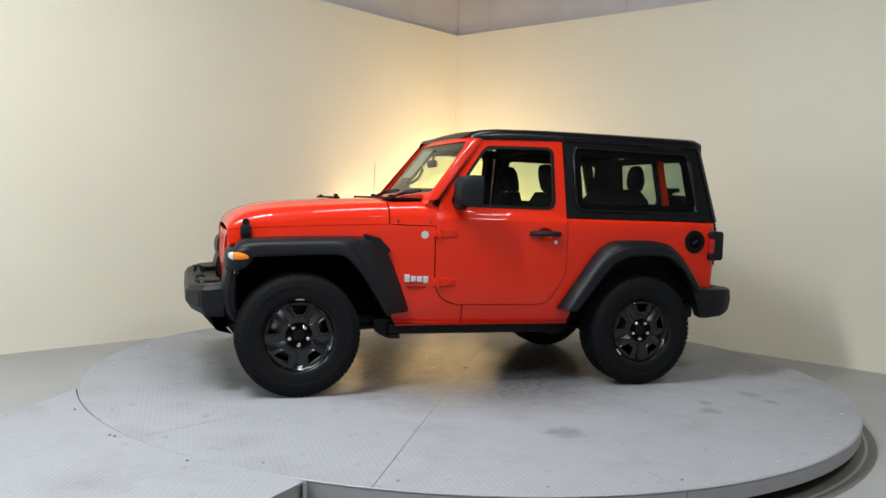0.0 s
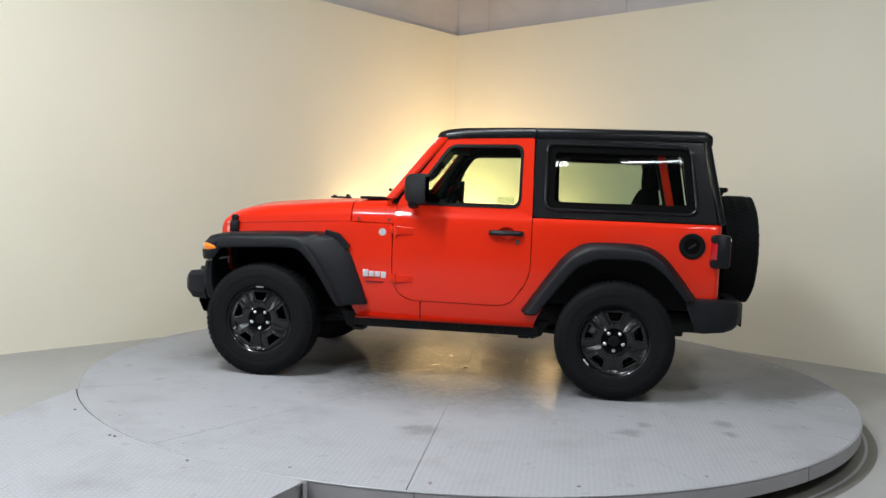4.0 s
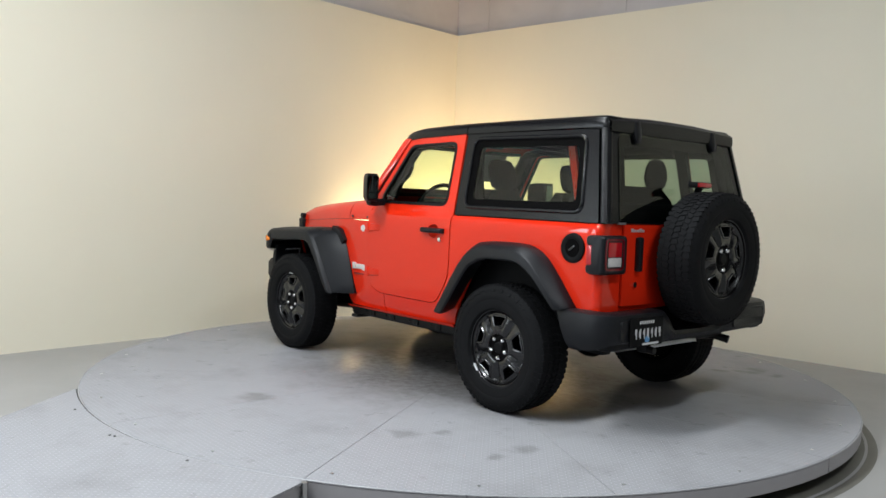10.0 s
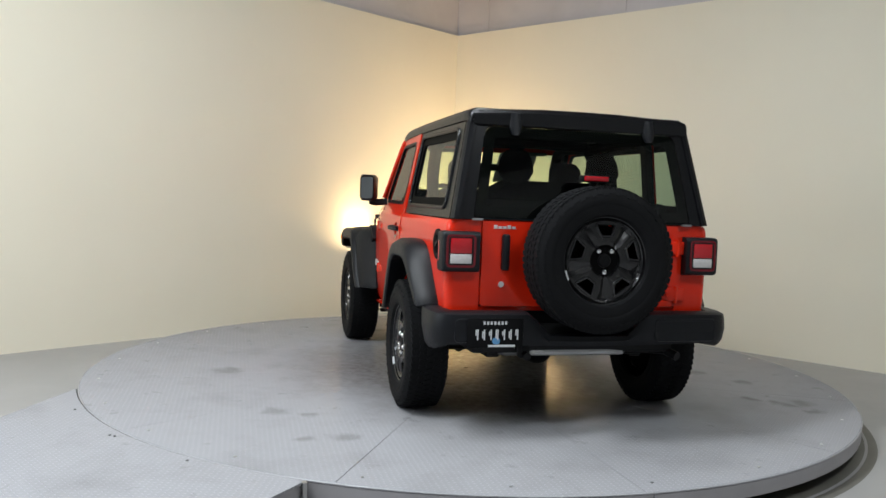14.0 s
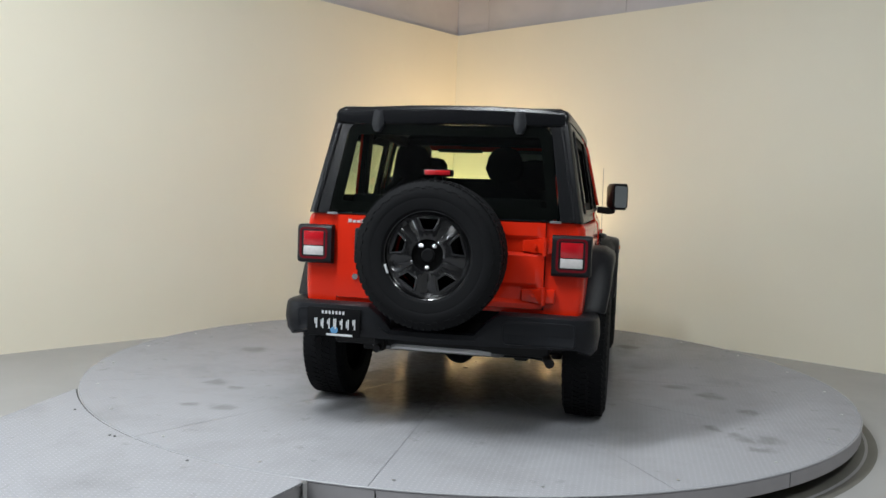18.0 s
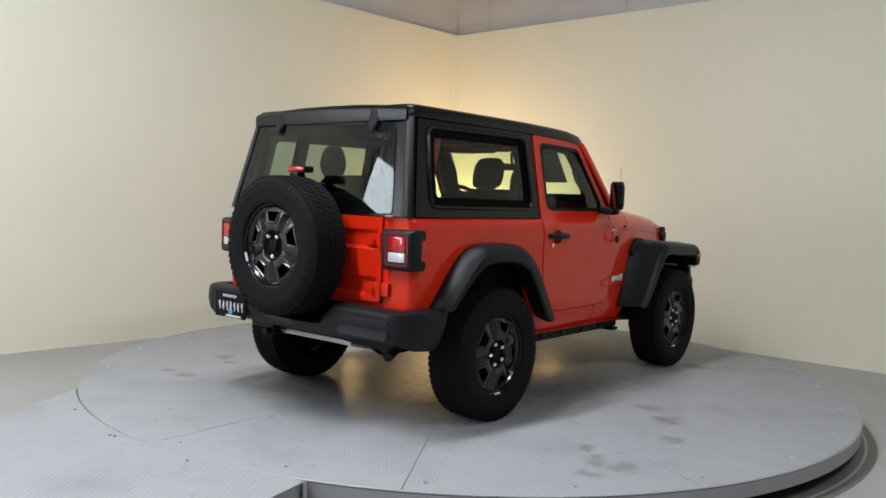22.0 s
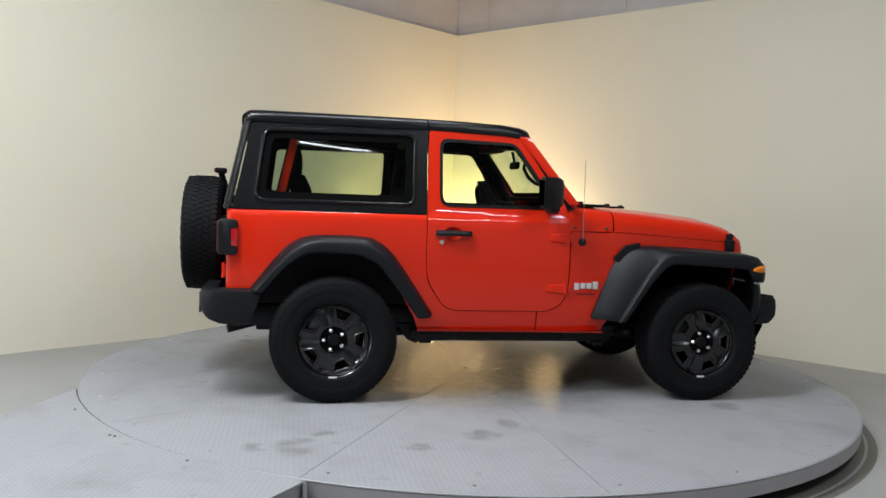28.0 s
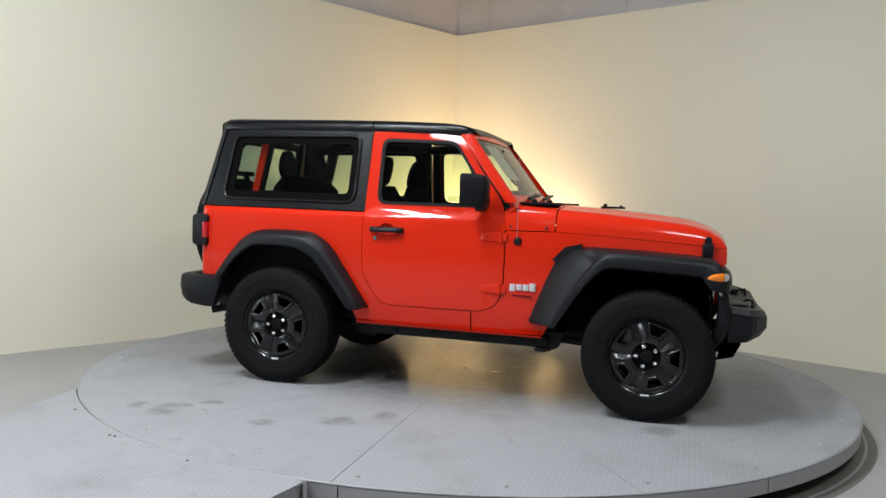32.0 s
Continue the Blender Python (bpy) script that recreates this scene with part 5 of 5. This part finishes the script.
def wheel(m, roll, brakes=True, label="black wheel with all-terrain tyre", weight=-90, nuts=range(5)):
    w = child("wheel", TYRE, car, m @ pose(0, 0, 0, 0, roll), label)
    child("tread", TREAD, w, label="chunky black tread blocks")
    child("rim", RIMFACE, w, pose(0, .042, 0), label="satin black five-window rim")
    child("rim_lip", BARREL, w)
    child("centre_cap", CAP, w, pose(0, .042, 0))
    child("hub", HUB, w, pose(0, .042, 0), "black recessed hub")
    child("balance_weight", WEIGHT, w, pose(0, 0, 0, 0, -weight - roll), "white clip-on balance weight")
    for k in range(5):
        child("window_edge", EDGE, w, pose(0, .042, 0, 0, -72 * k), "glossy lip round the rim window, lighter than the rim")
    for k in nuts:
        a = 2 * math.pi * k / 5
        child("lug_nut", NUT, w, pose(.062 * math.cos(a), .039, .062 * math.sin(a)), "chrome wheel nut")
    child("wheel_inside", INNER, w)
    if brakes:
        child("brake_disc", ROTOR, w, label="grey steel brake disc")
        child("brake_caliper", CALIPER, w, pose(0, 0, 0, 0, 60 - roll))


for s in (1, -1):
    for i, x in enumerate((1.23, -1.23)):
        wheel(pose(x, s * .80, .395, 0, 0, 0 if s > 0 else 180), 18 if s > 0 else 0, True, "black wheel with all-terrain tyre", -90 if s < 0 else (90 if x > 0 else -40))
wheel(pose(-2.10, 0, .998, 0, 0, 90), 18, False, "black spare wheel on the tailgate", -20, (1, 2, 4))
part("spare_carrier", rbox((-2.06, -.14, .88), (-1.92, .14, 1.12), .02), UNDER, tailgate, "black spare wheel carrier")
bm = tube([(-1.93, 0, 1.1), (-1.96, 0, 1.3), (-2.0, 0, 1.42)], .022, 8)
stop = part("stop_lamp_post", bm, TRIM, car, "black high stop lamp post")
part("stop_lamp_housing", rbox((-2.035, -.078, 1.415), (-1.965, .078, 1.452), .01), TRIM, stop, "black stop lamp housing")
part("high_stop_lamp", rbox((-2.043, -.07, 1.42), (-2.030, .07, 1.447), .005), LENS_RED, stop, "red high stop lamp lens")

# ---- cabin
part("dashboard", loft([[(.36, y, 1.24), (.2, y, 1.255), (.06, y, 1.225), (.03, y, 1.16), (.06, y, .95), (.3, y, .9)] for y in (-.70, -.4, 0, .4, .70)], True, True), TRIM, car, "black dashboard")
bm = rbox((-.02, -.14, 1.20), (.10, .14, 1.29), .02)
part("centre_screen", bm, TRIM, car, "black centre screen")
ringp = [(.0 + .0 * 1 - .19 * .36 * math.sin(a), .37 + .19 * math.cos(a), 1.215 + .18 * math.sin(a)) for a in [2 * math.pi * k / 28 for k in range(28)]]
bm = tube(ringp, .016, 8, None, True)
tube([(.03, .37, 1.2), (.2, .37, 1.12)], .035, 10, bm)
tube([(.0, .19, 1.215), (.02, .37, 1.205), (.0, .55, 1.215)], .018, 8, bm)
part("steering_wheel", bm, TRIM, car, "black steering wheel")


def seat(x, y, wide, z0, top):
    bm = loft([[(x + .48, y - wide, z0), (x + .48, y - wide, z0 + .14), (x + .46, y, z0 + .15), (x + .48, y + wide, z0 + .14), (x + .48, y + wide, z0)], [(x, y - wide, z0), (x, y - wide, z0 + .12), (x, y, z0 + .11), (x, y + wide, z0 + .12), (x, y + wide, z0)]], True, True)
    lean = .28
    rings = []
    for k in range(7):
        t = k / 6
        z = z0 + .08 + (top - z0 - .08) * t
        xx = x + .02 - lean * (z - z0) * .75
        w = wide * (1 - .22 * t ** 2) if k < 6 else wide * .6
        d = .07 if k < 6 else .045
        rings.append([(xx + d, y - w * .7, z), (xx + d * .8, y, z), (xx + d, y + w * .7, z), (xx + d * .4, y + w, z), (xx - d, y + w * .85, z), (xx - d, y - w * .85, z), (xx + d * .4, y - w, z)])
    loft(rings, True, True, bm)
    return bm, x + .02 - lean * (top - z0) * .75


for y in (.37, -.37):
    bm, xt = seat(-.55, y, .25, .68, 1.37)
    s = part("front_seat", bm, CLOTH, car, "black cloth front seat")
    rings = []
    for z, w, d in ((1.37, .07, .03), (1.39, .11, .05), (1.45, .125, .055), (1.53, .12, .05), (1.57, .09, .035), (1.58, .04, .01)):
        rings.append([(xt - .02 + (z - 1.42) * .22 + d * math.cos(2 * math.pi * k / 12), y + w * math.sin(2 * math.pi * k / 12), z) for k in range(12)])
    part("headrest", loft(rings, True, True), CLOTH, s)
    part("headrest_posts", cyl((xt - .03, y - .05, 1.3), (xt - .03, y - .05, 1.4), .006, 6, cyl((xt - .03, y + .05, 1.3), (xt - .03, y + .05, 1.4), .006, 6)), ALU, s)
bm, xt = seat(-1.36, 0, .60, .80, 1.42)
bench = part("rear_bench", bm, CLOTH, car, "black cloth rear bench")
for y in (.28, -.28):
    rings = []
    for z, w, d in ((1.40, .05, .03), (1.43, .09, .045), (1.48, .115, .05), (1.55, .10, .045), (1.595, .07, .03), (1.61, .03, .01)):
        rings.append([(xt - .02 + d * math.cos(2 * math.pi * k / 12), y + w * math.sin(2 * math.pi * k / 12), z) for k in range(12)])
    part("headrest", loft(rings, True, True), CLOTH, bench)
# sport bar
bm = tube([(-.72, .60, 1.1), (-.68, .60, 1.45), (-.66, .58, 1.62), (-.66, .52, 1.70), (-.66, 0, 1.715), (-.66, -.52, 1.70), (-.66, -.58, 1.62), (-.68, -.60, 1.45), (-.72, -.60, 1.1)], .042, 10)
part("sport_bar_hoop", bm, TRIM, car, "black padded roll bar hoop")
for s in (1, -1):
    part("sport_bar_rail", tube([(-.66, s * .56, 1.68), (-.2, s * .55, 1.70), (.0, s * .575, 1.67), (.12, s * .60, 1.52), (.22, s * .64, 1.30)], [.034, .034, .042, .042, .042], 10), TRIM, car, "black padded roof rail")
    part("sport_bar_leg", tube([(-.66, s * .56, 1.68), (-1.3, s * .56, 1.70), (-1.44, s * .56, 1.67)], .032, 10), TRIM, car)
    part("rear_bar", loft([[(x + dx, s * (.585 + dy), z) for dx, dy in ((-.03, .005), (.02, .005), (.02, .022), (-.03, .022))] for x, z in ((-1.45, 1.72), (-1.49, 1.66), (-1.525, 1.5), (-1.58, 1.25), (-1.6, 1.15))], True, True), RED, car, "orange-red rear roll bar leg")
    part("rear_bar_cover", loft([[(x + dx, s * (.585 + dy), z) for dx, dy in ((-.04, -.036), (.04, -.036), (.04, .004), (-.04, .004))] for x, z in ((-1.45, 1.72), (-1.49, 1.66), (-1.525, 1.5), (-1.58, 1.25), (-1.6, 1.15))], True, True), TRIM, car, "black inner bar cover")
    part("seat_belt", loft([[(-.63, s * .575, 1.60), (-.63, s * .545, 1.60)], [(-.74, s * .62, 1.1), (-.74, s * .59, 1.1)]]), TRIM, car)
part("cargo_bin", rbox((-1.84, -.55, .62), (-1.56, .55, 1.31), .03), CLOTH, car, "black cargo cover behind the bench")
sided("grab_handle", lambda: tube([(.155, .635, 1.44), (.16, .63, 1.405), (.10, .62, 1.42), (.05, .615, 1.46), (.02, .61, 1.52), (.03, .605, 1.565), (.085, .61, 1.56)], .013, 8), TRIM, "black pillar grab handle")
part("price_sheet", panel([(-.12, 1.45), (-.12, 1.67), (-.43, 1.67), (-.43, 1.45)], [], on_screen(-.018), .002, (1, 0, .5), (-.3,), UPCUT), PAPER, car, "white paper price sheet inside the windscreen")
part("rear_view_mirror", rbox((.105, -.12, 1.53), (.13, .10, 1.585), .012), TRIM, car, "black inside mirror")
part("mirror_stem", cyl((.12, 0, 1.57), (.10, 0, 1.66), .01, 8), TRIM, car)
sided("cargo_side", lambda: rbox((-1.86, .62, .6), (-.75, .74, 1.19), .02), TRIM, "black cargo trim")
sided("door_trim", lambda: rbox((-.6, .66, .62), (.28, .735, 1.225), .02), TRIM, "black door trim")
part("cable_loop", tube([(-1.75, -.36, 1.71), (-1.76, -.42, 1.64), (-1.76, -.47, 1.61), (-1.76, -.52, 1.63), (-1.75, -.56, 1.69)], .004, 6), TRIM, car)
for y in (.3, -.3):
    part("sun_visor", rbox((-.05, y - .17, 1.66), (.07, y + .17, 1.68), .006), LIGHTCLOTH, car)
part("window_sticker", panel([(-.52, 1.275), (-.40, 1.275), (-.40, 1.32), (-.52, 1.32)], [], lambda x, z: on_side(-.011)(x, z), .001, (0, 1, 0)), STICKER, doors[0], "small clear film label on the glass")


def motions():
    rows = [(float(t), turned(t)) for t in range(33)]
    walk(turntable, rows)
    walk(car, [(t, m @ pose(-AXLE_X, -AXLE_Y, 0)) for t, m in rows])


motions()
